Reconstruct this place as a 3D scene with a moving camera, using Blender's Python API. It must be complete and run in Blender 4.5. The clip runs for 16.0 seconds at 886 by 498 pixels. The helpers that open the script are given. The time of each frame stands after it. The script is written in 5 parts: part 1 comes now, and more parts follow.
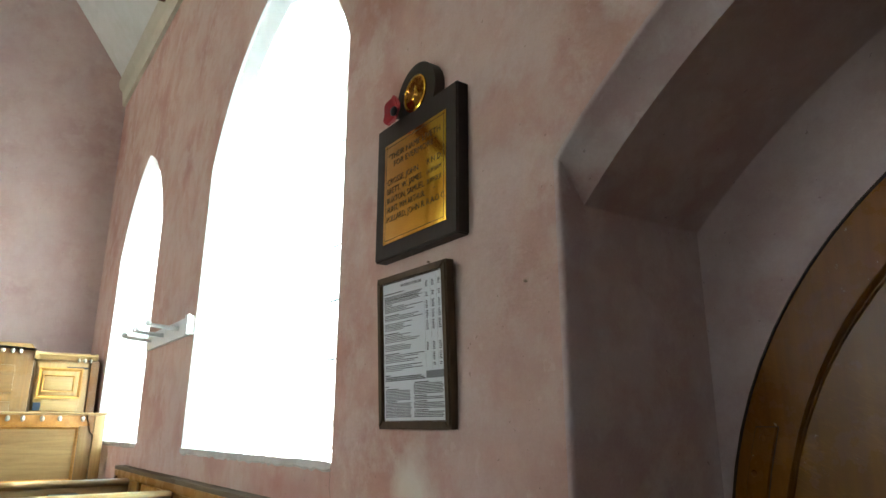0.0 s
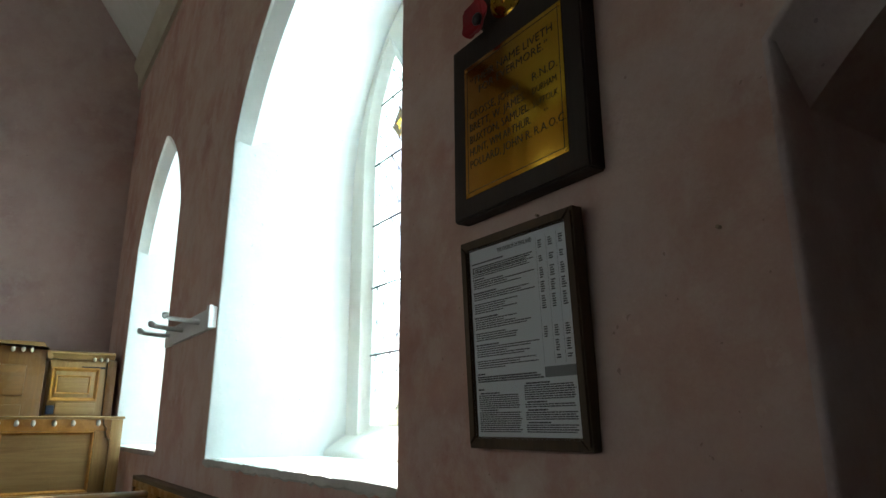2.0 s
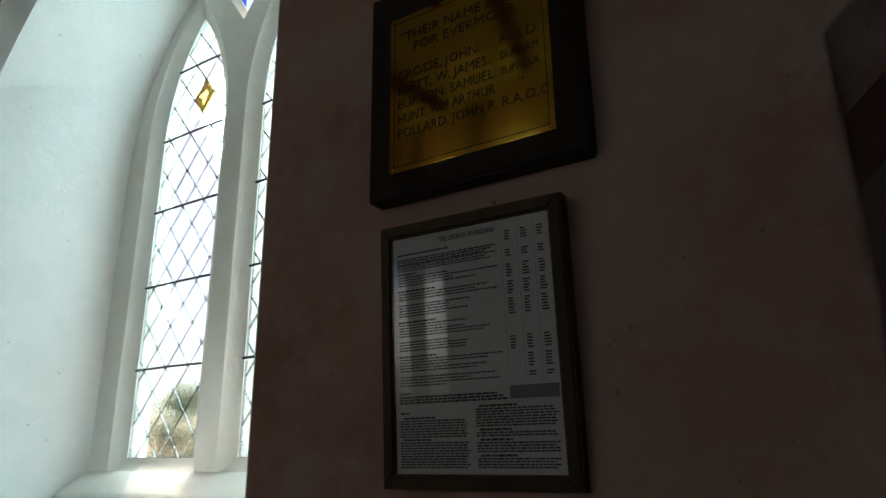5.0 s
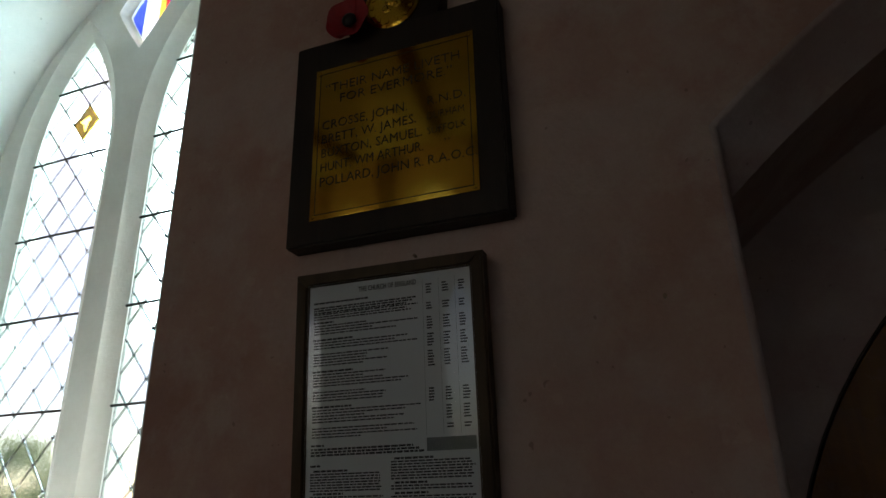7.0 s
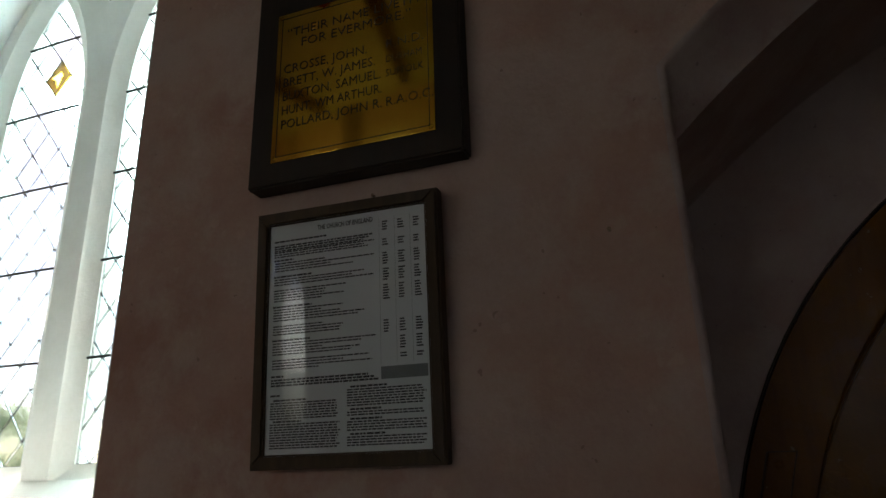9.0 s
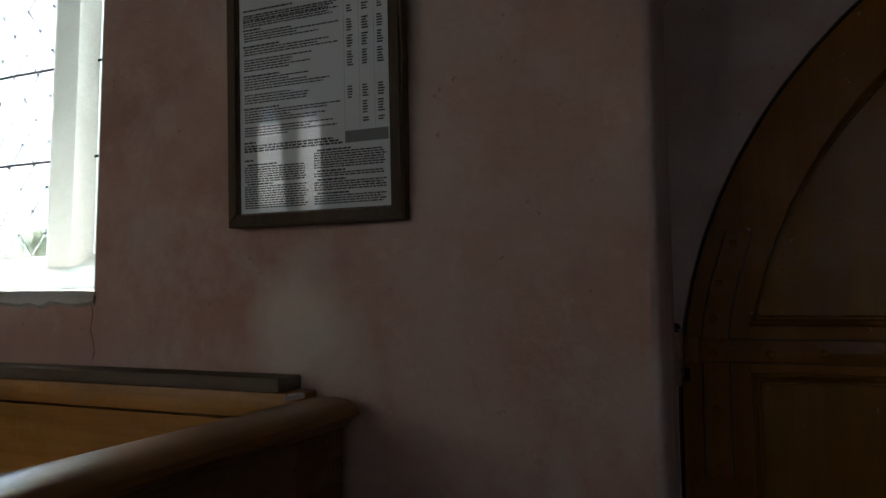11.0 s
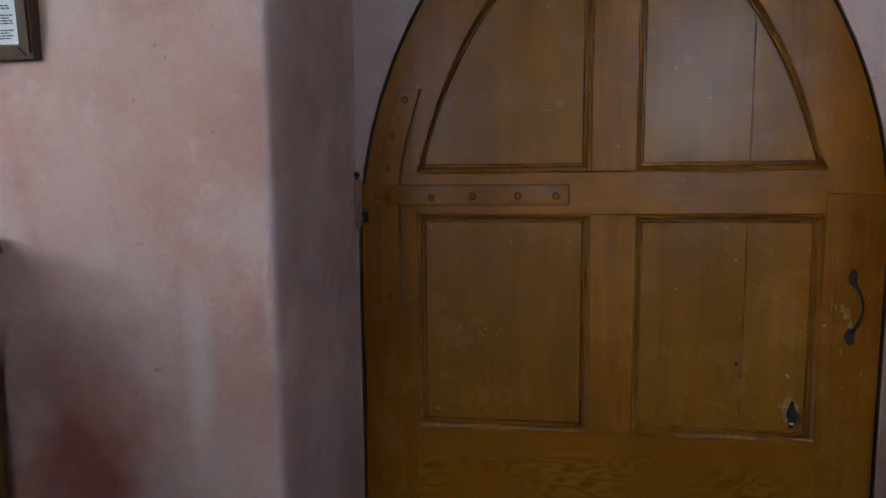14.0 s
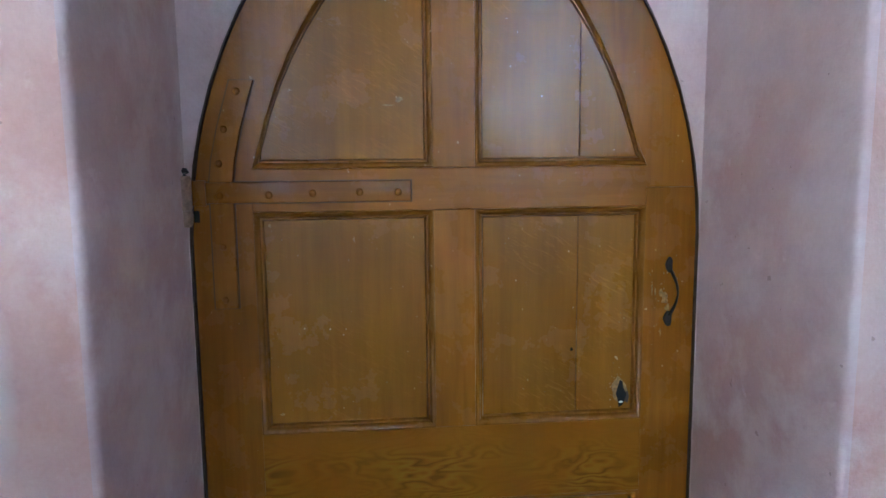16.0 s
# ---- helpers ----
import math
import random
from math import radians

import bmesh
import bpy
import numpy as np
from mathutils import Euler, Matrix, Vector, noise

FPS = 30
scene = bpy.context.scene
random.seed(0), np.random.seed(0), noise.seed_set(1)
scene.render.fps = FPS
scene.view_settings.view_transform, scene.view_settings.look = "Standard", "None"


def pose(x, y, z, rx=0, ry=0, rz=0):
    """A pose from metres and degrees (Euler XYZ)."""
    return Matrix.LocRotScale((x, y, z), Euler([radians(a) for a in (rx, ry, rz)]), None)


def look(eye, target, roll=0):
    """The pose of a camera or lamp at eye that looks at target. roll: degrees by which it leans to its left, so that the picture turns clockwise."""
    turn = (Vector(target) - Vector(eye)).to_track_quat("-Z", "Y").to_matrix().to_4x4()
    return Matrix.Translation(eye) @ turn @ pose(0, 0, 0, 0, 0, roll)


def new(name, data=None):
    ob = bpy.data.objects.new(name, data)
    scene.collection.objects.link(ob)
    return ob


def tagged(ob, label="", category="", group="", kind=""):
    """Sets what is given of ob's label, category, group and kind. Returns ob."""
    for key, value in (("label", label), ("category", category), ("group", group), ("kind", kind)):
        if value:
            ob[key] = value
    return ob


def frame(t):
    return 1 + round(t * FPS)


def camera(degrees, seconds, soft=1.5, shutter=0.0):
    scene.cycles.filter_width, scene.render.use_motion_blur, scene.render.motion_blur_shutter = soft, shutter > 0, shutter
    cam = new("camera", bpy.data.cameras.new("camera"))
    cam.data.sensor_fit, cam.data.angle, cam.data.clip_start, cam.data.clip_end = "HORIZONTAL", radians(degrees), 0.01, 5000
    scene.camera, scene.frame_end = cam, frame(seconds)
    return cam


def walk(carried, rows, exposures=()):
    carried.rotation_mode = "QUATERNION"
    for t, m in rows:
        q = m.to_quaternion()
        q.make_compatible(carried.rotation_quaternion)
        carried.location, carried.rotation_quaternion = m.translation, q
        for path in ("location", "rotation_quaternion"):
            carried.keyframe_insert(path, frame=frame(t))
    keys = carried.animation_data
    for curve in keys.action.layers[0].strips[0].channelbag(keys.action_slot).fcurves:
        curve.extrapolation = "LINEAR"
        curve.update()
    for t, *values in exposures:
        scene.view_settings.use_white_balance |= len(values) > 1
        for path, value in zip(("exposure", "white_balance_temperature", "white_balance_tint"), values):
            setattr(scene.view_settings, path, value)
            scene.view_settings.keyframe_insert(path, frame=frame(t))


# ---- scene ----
cam = camera(67.9, 16.0)
PATH = [
    (0, (0.111, 0.077, 1.524), (1.237, 1.645, 2.047), 0.1),
    (0.5, (0.138, 0.208, 1.528), (1.263, 1.78, 2.04), 0.1),
    (1, (0.218, 0.323, 1.532), (1.338, 1.895, 2.055), -0.1),
    (1.5, (0.277, 0.476, 1.556), (1.363, 2.075, 2.07), -0.2),
    (2, (0.265, 0.636, 1.569), (1.344, 2.24, 2.082), -0.3),
    (2.5, (0.258, 0.809, 1.572), (1.389, 2.376, 2.085), -0.1),
    (3, (0.268, 0.898, 1.578), (1.541, 2.346, 2.109), -0.2),
    (3.5, (0.292, 0.953, 1.581), (1.653, 2.319, 2.113), -0.4),
    (4, (0.3, 1.001, 1.583), (1.69, 2.333, 2.123), -0.5),
    (4.5, (0.249, 1.077, 1.587), (1.731, 2.295, 2.151), -0.4),
    (4.8, (0.222, 1.107, 1.584), (1.788, 2.214, 2.151), -0.6),
    (5, (0.208, 1.122, 1.581), (1.826, 2.143, 2.162), -0.8),
    (5.2, (0.19, 1.124, 1.579), (1.85, 2.064, 2.179), -0.8),
    (7.3, (0.152, 1.188, 1.578), (1.899, 1.843, 2.299), -1.5),
    (7.5, (0.174, 1.172, 1.577), (1.904, 1.86, 2.308), -1.4),
    (8, (0.164, 1.174, 1.562), (1.903, 1.832, 2.299), -1.5),
    (8.2, (0.155, 1.167, 1.549), (1.897, 1.814, 2.289), -1.7),
    (10.3, (0.19, 1.067, 1.429), (2.026, 1.771, 1.793), -1.0),
    (10.5, (0.194, 1.056, 1.407), (2.026, 1.786, 1.743), -0.9),
    (11, (0.18, 1.025, 1.381), (2.029, 1.771, 1.542), -0.4),
    (11.5, (0.169, 0.972, 1.362), (2.023, 1.717, 1.446), -0.3),
    (12, (0.143, 0.87, 1.33), (1.998, 1.617, 1.361), -0.1),
    (12.5, (0.109, 0.789, 1.316), (1.967, 1.529, 1.267), 0.0),
    (13, (0.103, 0.692, 1.283), (1.967, 1.411, 1.18), 0.0),
    (13.5, (0.103, 0.648, 1.285), (2.008, 1.24, 1.138), -0.1),
    (14, (0.141, 0.671, 1.323), (2.11, 0.939, 1.099), -0.5),
    (14.5, (0.152, 0.678, 1.324), (2.138, 0.75, 1.095), -0.4),
    (15, (0.17, 0.661, 1.33), (2.155, 0.606, 1.087), -0.5),
    (15.5, (0.18, 0.657, 1.33), (2.161, 0.532, 1.082), -0.5),
    (16, (0.171, 0.653, 1.326), (2.147, 0.473, 1.081), -0.6),
]
EXPOSURES = [(0, 3.7, 6300, 10), (0.5, 2.98, 6300, 10), (1.0, 2.6, 6350, 10), (2.0, 1.8, 6400, 10), (3.0, 1.0, 6550, 12), (5.0, 0.5, 6800, 16), (8.0, 0.95, 6800, 15), (10.5, 1.45, 6600, 15), (11.5, 1.75, 6450, 16), (12.5, 2.55, 6300, 18), (13.5, 3.72, 5900, 19), (14.5, 4.8, 5350, 17), (16.0, 5.35, 4900, 14)]
walk(cam, [(t, look(eye, target, roll)) for t, eye, target, roll in PATH], EXPOSURES)

# ---- plan, in metres: x towards the window wall, y up the nave ----
FACE = 1.17          # inner face of the window wall
OPPOSITE = -4.85     # inner face of the opposite wall
EAST, WEST = 7.9, -5.0
EAVES = 5.36
PITCH = 1.39         # rise of the ceiling per metre
THICK = 0.95
DOOR_Y = 0.487       # middle of the doorway
SUN_TO = Vector((1.0, 0.98, 1.55)).normalized()
SKY_SOUTH, SKY_NORTH = 7.3, (1.5, 0.30, 0.2)   # brightness of the sky on the sunny and the shady side

# ---- world, sun, window light ----
world = bpy.data.worlds.new("world")
scene.world = world
world.use_nodes = True
wn = world.node_tree.nodes
sky = wn.new("ShaderNodeTexSky")
sky.sky_type = "NISHITA"
sky.sun_disc = False
sky.sun_elevation = math.asin(SUN_TO.z)
sky.sun_rotation = math.atan2(SUN_TO.x, SUN_TO.y)
wn["Background"].inputs["Strength"].default_value = 0.15
world.node_tree.links.new(sky.outputs[0], wn["Background"].inputs["Color"])

sun = new("sun", bpy.data.lights.new("sun", "SUN"))
sun.data.energy, sun.data.angle, sun.data.color = 5.0, radians(0.6), (1.0, 0.95, 0.86)
sun.matrix_world = look(SUN_TO * 30, (0, 0, 0))


def window_lamp(x, y, inward, z0, z1, width, radiance, colour, drop=0.0):
    lamp = new("window_light", bpy.data.lights.new("window_light", "AREA"))
    lamp.data.shape, lamp.data.size, lamp.data.size_y = "RECTANGLE", z1 - z0, width
    lamp.data.energy = radiance * math.pi * (z1 - z0) * width
    lamp.data.color = colour
    zm = (z0 + z1) / 2
    lamp.matrix_world = look((x, y, zm), (x + inward, y, zm - drop))
    return lamp


# ---- materials ----
def material(name, rough=0.6, metal=0.0):
    m = bpy.data.materials.new(name)
    m.use_nodes = True
    b = m.node_tree.nodes["Principled BSDF"]
    b.inputs["Roughness"].default_value, b.inputs["Metallic"].default_value = rough, metal
    return m, m.node_tree, b


def node(tree, kind, **values):
    n = tree.nodes.new(kind)
    for key, value in values.items():
        n.inputs[key.replace("_", " ")].default_value = value
    return n


def coords(tree, scale=(1, 1, 1), source="Object"):
    tc = tree.nodes.new("ShaderNodeTexCoord")
    mp = node(tree, "ShaderNodeMapping", Scale=scale)
    tree.links.new(tc.outputs[source], mp.inputs["Vector"])
    return mp.outputs["Vector"]


def noise_tex(tree, vector, scale, detail=6.0, rough=0.55, distortion=0.0):
    n = node(tree, "ShaderNodeTexNoise", Scale=scale, Detail=detail, Roughness=rough, Distortion=distortion)
    tree.links.new(vector, n.inputs["Vector"])
    return n.outputs["Fac"]


def ramp(tree, fac, stops):
    r = tree.nodes.new("ShaderNodeValToRGB")
    while len(r.color_ramp.elements) < len(stops):
        r.color_ramp.elements.new(0.5)
    for e, (p, c) in zip(r.color_ramp.elements, stops):
        e.position, e.color = p, (*c, 1) if len(c) == 3 else c
    tree.links.new(fac, r.inputs["Fac"])
    return r.outputs["Color"]


def mix(tree, fac, a, b, mode="MIX"):
    n = tree.nodes.new("ShaderNodeMix")
    n.data_type, n.blend_type = "RGBA", mode
    for socket, value in ((n.inputs[0], fac), (n.inputs[6], a), (n.inputs[7], b)):
        if isinstance(value, (int, float)):
            socket.default_value = value
        elif isinstance(value, tuple):
            socket.default_value = (*value, 1)
        else:
            tree.links.new(value, socket)
    return n.outputs[2]


def bump(tree, bsdf, height, strength, distance):
    n = node(tree, "ShaderNodeBump", Strength=strength, Distance=distance)
    tree.links.new(height, n.inputs["Height"])
    tree.links.new(n.outputs["Normal"], bsdf.inputs["Normal"])


def maths(tree, op, a, b):
    n = tree.nodes.new("ShaderNodeMath")
    n.operation = op
    for socket, value in zip(n.inputs, (a, b)):
        if isinstance(value, (int, float)):
            socket.default_value = value
        else:
            tree.links.new(value, socket)
    return n.outputs[0]


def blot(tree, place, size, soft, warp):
    """A ragged oval round a place, for stains and painted light: 1 in its middle and 0 outside."""
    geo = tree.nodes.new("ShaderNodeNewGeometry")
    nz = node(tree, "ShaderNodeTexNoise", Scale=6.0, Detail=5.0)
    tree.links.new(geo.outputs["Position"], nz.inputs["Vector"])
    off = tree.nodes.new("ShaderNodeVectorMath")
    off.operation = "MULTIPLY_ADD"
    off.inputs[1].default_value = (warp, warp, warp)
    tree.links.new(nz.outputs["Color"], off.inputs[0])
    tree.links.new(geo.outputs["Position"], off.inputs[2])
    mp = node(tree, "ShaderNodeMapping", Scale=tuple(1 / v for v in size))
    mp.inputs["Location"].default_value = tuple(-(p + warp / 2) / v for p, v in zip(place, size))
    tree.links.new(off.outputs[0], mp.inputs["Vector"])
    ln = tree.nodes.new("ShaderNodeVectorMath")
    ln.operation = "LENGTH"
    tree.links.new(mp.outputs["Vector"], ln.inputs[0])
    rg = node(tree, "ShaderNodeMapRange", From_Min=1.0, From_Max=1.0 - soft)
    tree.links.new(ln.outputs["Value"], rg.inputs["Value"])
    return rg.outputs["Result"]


def plaster(name, low, mid, high, stains_and_bounce=(), bumpy=0.5):
    m, t, b = material(name, 0.92)
    v = coords(t)
    big = noise_tex(t, v, 1.7, 6, 0.62, 0.2)
    c = ramp(t, big, [(0.33, low), (0.5, mid), (0.68, high)])
    cloud = noise_tex(t, v, 4.6, 7, 0.66, 0.15)
    c = mix(t, maths(t, "MULTIPLY", ramp(t, cloud, [(0.45, (0, 0, 0)), (0.60, (1, 1, 1))]), 0.85), c, high)
    dabs = noise_tex(t, coords(t, (1, 1, 0.75)), 13.0, 6, 0.68, 0.1)
    c = mix(t, maths(t, "MULTIPLY", ramp(t, dabs, [(0.5, (0, 0, 0)), (0.70, (1, 1, 1))]), 0.24), c, low)
    fine = noise_tex(t, v, 120.0, 4, 0.7)
    c = mix(t, 0.10, c, ramp(t, fine, [(0.3, (0.2, 0.2, 0.2)), (0.7, (0.9, 0.9, 0.9))]), "SOFT_LIGHT")
    flakes = noise_tex(t, v, 16.0, 4, 0.6)
    c = mix(t, maths(t, "MULTIPLY", ramp(t, flakes, [(0.655, (0, 0, 0)), (0.70, (1, 1, 1))]), 0.22), c, tuple(min(1, k * 1.18 + 0.03) for k in high))
    pits = noise_tex(t, v, 45.0, 2, 0.5)
    c = mix(t, maths(t, "MULTIPLY", ramp(t, pits, [(0.745, (0, 0, 0)), (0.76, (1, 1, 1))]), 0.5), c, tuple(k * 0.5 for k in low))
    for place, size, soft, warp, colour, amount in stains_and_bounce:
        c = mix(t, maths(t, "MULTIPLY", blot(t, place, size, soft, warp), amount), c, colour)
    t.links.new(c, b.inputs["Base Color"])
    h = maths(t, "ADD", maths(t, "MULTIPLY", cloud, 1.0), maths(t, "MULTIPLY", noise_tex(t, v, 38.0, 6, 0.6), 0.35))
    h = maths(t, "ADD", h, maths(t, "MULTIPLY", dabs, 0.3))
    bump(t, b, h, bumpy, 0.012)
    return m


PINK = ((0.46, 0.245, 0.19), (0.55, 0.34, 0.273), (0.60, 0.435, 0.37))
STAINS_AND_BOUNCE = (
    # first two: light bounced up from the pew, painted into the wall colour
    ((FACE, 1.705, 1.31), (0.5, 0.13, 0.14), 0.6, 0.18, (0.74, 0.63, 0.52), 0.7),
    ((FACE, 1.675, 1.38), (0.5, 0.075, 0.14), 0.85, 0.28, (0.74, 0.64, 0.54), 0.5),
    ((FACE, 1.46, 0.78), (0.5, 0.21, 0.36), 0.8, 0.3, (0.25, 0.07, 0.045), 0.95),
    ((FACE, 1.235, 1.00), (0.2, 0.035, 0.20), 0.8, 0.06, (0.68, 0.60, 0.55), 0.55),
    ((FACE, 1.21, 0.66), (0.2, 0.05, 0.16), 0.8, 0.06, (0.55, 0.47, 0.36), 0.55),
    ((FACE, 2.55, 1.30), (0.2, 0.55, 0.09), 0.8, 0.10, (0.52, 0.25, 0.20), 0.6),
    ((FACE, 7.75, 4.7), (0.3, 0.3, 0.6), 0.8, 0.2, (0.40, 0.16, 0.12), 0.6),
)
M_PINK = plaster("pink_limewash", *PINK, STAINS_AND_BOUNCE)
M_RECESS = plaster("pale_pink_limewash", (0.46, 0.30, 0.265), (0.53, 0.38, 0.345), (0.60, 0.475, 0.44))
M_PINK_FAR = plaster("pink_limewash_far", (0.48, 0.32, 0.295), (0.56, 0.40, 0.37), (0.60, 0.46, 0.43), (), 0.35)
M_WHITE = plaster("white_limewash", (0.74, 0.76, 0.74), (0.79, 0.80, 0.78), (0.83, 0.83, 0.81), (), 0.22)
M_CEIL = plaster("ceiling_plaster", (0.72, 0.70, 0.64), (0.77, 0.75, 0.70), (0.80, 0.78, 0.74), (), 0.15)


def stone(name, base, dark):
    m, t, b = material(name, 0.85)
    v = coords(t)
    n1, n2 = noise_tex(t, v, 4.0, 6, 0.6), noise_tex(t, v, 60.0, 5, 0.7)
    c = ramp(t, n1, [(0.35, dark), (0.6, base)])
    c = mix(t, 0.25, c, ramp(t, n2, [(0.3, dark), (0.6, base)]))
    t.links.new(c, b.inputs["Base Color"])
    bump(t, b, maths(t, "ADD", n2, n1), 0.35, 0.004)
    return m


M_STONE = stone("window_stone", (0.82, 0.795, 0.735), (0.72, 0.69, 0.62))
M_FLOOR = stone("floor_stone", (0.21, 0.175, 0.14), (0.14, 0.115, 0.09))
M_SILL = stone("sill_plaster", (0.60, 0.57, 0.52), (0.38, 0.35, 0.31))
M_CORNICE = stone("cornice_paint", (0.66, 0.60, 0.48), (0.58, 0.52, 0.40))


def wood(name, dark, mid, light, grain_axis, rough=0.35, scale=1.0, flecks=0.0, coat=0.0, wear=0.0, shine=0.25, spec=0.3):
    """Wood whose grain runs along an axis (0 x, 1 y, 2 z)."""
    m, t, b = material(name, rough)
    stretch = [9.0 * scale] * 3
    stretch[grain_axis] = 0.55 * scale
    v = coords(t, tuple(stretch))
    info = t.nodes.new("ShaderNodeObjectInfo")
    shift = t.nodes.new("ShaderNodeVectorMath")
    shift.operation = "MULTIPLY_ADD"
    shift.inputs[1].default_value = (13.0, 7.0, 17.0)
    t.links.new(info.outputs["Random"], shift.inputs[0])
    t.links.new(v, shift.inputs[2])
    v = shift.outputs[0]
    n1 = noise_tex(t, v, 1.1, 7, 0.62, 1.6)
    n2 = noise_tex(t, v, 7.0, 5, 0.7, 0.3)
    c = ramp(t, n1, [(0.3, dark), (0.5, mid), (0.72, light)])
    c = mix(t, 0.35, c, ramp(t, n2, [(0.35, dark), (0.65, light)]))
    if flecks:
        fs = [34.0] * 3
        fs[grain_axis] = 190.0
        turn = node(t, "ShaderNodeVectorRotate", Angle=radians(-32 if grain_axis == 2 else 12))
        turn.rotation_type = "X_AXIS"
        t.links.new(coords(t), turn.inputs["Vector"])
        fm = node(t, "ShaderNodeMapping", Scale=tuple(fs))
        t.links.new(turn.outputs["Vector"], fm.inputs["Vector"])
        fv = fm.outputs["Vector"]
        fl = noise_tex(t, fv, 0.42, 3, 0.5, 2.2)
        patch = noise_tex(t, coords(t), 3.6, 2, 0.5)
        mask = maths(t, "MULTIPLY", ramp(t, fl, [(0.54, (0, 0, 0)), (0.66, (1, 1, 1))]), ramp(t, patch, [(0.46, (0, 0, 0)), (0.62, (1, 1, 1))]))
        c = mix(t, maths(t, "MULTIPLY", mask, flecks), c, tuple(min(1, k * 1.3 + 0.012) for k in light))
    if wear:
        chips = noise_tex(t, coords(t), 62.0, 2, 0.5)
        c = mix(t, maths(t, "MULTIPLY", ramp(t, chips, [(0.752, (0, 0, 0)), (0.768, (1, 1, 1))]), wear), c, (0.55, 0.42, 0.26))
        dirt = noise_tex(t, coords(t), 2.2, 5, 0.6)
        c = mix(t, maths(t, "MULTIPLY", ramp(t, dirt, [(0.45, (0, 0, 0)), (0.75, (1, 1, 1))]), 0.35), c, dark)
    t.links.new(c, b.inputs["Base Color"])
    b.inputs["Coat Weight"].default_value = coat
    b.inputs["Coat Roughness"].default_value = shine
    b.inputs["Specular IOR Level"].default_value = spec
    rr = node(t, "ShaderNodeMapRange", To_Min=rough - 0.08, To_Max=rough + 0.15)
    t.links.new(n1, rr.inputs["Value"])
    t.links.new(rr.outputs["Result"], b.inputs["Roughness"])
    height = maths(t, "ADD", n1, n2)
    if flecks:
        height = maths(t, "ADD", height, maths(t, "MULTIPLY", mask, flecks * 1.2))
    bump(t, b, height, 0.22, 0.0025)
    if coat > 0.2:
        t.links.new(b.inputs["Normal"].links[0].from_socket, b.inputs["Coat Normal"])
        cr = node(t, "ShaderNodeMapRange", From_Min=0.35, From_Max=0.65, To_Min=shine - 0.02, To_Max=shine + 0.08)
        t.links.new(noise_tex(t, coords(t), 7.0, 5, 0.65), cr.inputs["Value"])
        t.links.new(cr.outputs["Result"], b.inputs["Coat Roughness"])
    return m


DOOR_TONES = ((0.165, 0.051, 0.001), (0.228, 0.080, 0.002), (0.28, 0.106, 0.004))
M_DOOR = wood("grained_door_upright", *DOOR_TONES, 2, 0.45, 1.0, 0.15, 0.32, 0.6, shine=0.24, spec=0.07)
M_DOOR_RAIL = wood("grained_door_rail", *DOOR_TONES, 1, 0.45, 1.0, 0.12, 0.32, 0.6, shine=0.24, spec=0.07)
M_DOOR_PANEL = wood("grained_door_panel", (0.165, 0.057, 0.001), (0.212, 0.081, 0.002), (0.255, 0.105, 0.004), 2, 0.45, 0.7, 0.45, 0.4, 0.6, shine=0.22, spec=0.07)
M_DOOR_MOULD = wood("grained_door_moulding", (0.13, 0.044, 0.002), (0.185, 0.068, 0.003), (0.235, 0.093, 0.005), 2, 0.4, 1.0, 0.0, 0.25, 0.5, spec=0.08)


def flame_oak(name):
    """Bold cathedral graining combed along y."""
    m, t, b = material(name, 0.36)
    v = coords(t, (1.0, 2.2, 8.0))
    field = noise_tex(t, v, 1.9, 3, 0.4, 0.3)
    rings = maths(t, "PINGPONG", maths(t, "MULTIPLY", field, 26.0), 1.0)
    fine = noise_tex(t, coords(t, (1.0, 3.0, 60.0)), 2.0, 4, 0.6)
    rings = maths(t, "ADD", rings, maths(t, "MULTIPLY", fine, 0.25))
    c = ramp(t, rings, [(0.2, (0.135, 0.046, 0.001)), (0.6, DOOR_TONES[1]), (1.0, (0.245, 0.112, 0.006))])
    fade = ramp(t, noise_tex(t, coords(t), 5.0, 2, 0.5), [(0.38, (0.1, 0.1, 0.1)), (0.6, (1, 1, 1))])
    geo = t.nodes.new("ShaderNodeNewGeometry")
    sep = t.nodes.new("ShaderNodeSeparateXYZ")
    t.links.new(geo.outputs["Position"], sep.inputs[0])
    low = node(t, "ShaderNodeMapRange", From_Min=0.65, From_Max=0.60, To_Min=0.12, To_Max=1.0)
    t.links.new(sep.outputs["Z"], low.inputs["Value"])
    fade = maths(t, "MULTIPLY", fade, low.outputs["Result"])
    c = mix(t, fade, DOOR_TONES[1], c)
    t.links.new(c, b.inputs["Base Color"])
    b.inputs["Coat Weight"].default_value, b.inputs["Coat Roughness"].default_value = 0.15, 0.28
    b.inputs["Specular IOR Level"].default_value = 0.07
    bump(t, b, rings, 0.08, 0.002)
    return m


M_DOOR_FLAME = flame_oak("flame_grained_rail")
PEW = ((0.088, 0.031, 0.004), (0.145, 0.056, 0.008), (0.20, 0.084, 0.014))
M_PEW_X = wood("pew_oak_along", *PEW, 0, 0.30, 1.0, 0.2, 0.4, 0.2)
M_CAP = wood("polished_pew_cap", (0.11, 0.042, 0.008), (0.18, 0.073, 0.014), (0.24, 0.105, 0.022), 0, 0.3, 1.0, 0.1, 0.35, 0.25, shine=0.1, spec=0.2)
M_PEW_Z = wood("pew_oak_upright", *PEW, 2, 0.34, 1.0, 0.2, 0.3, 0.2)
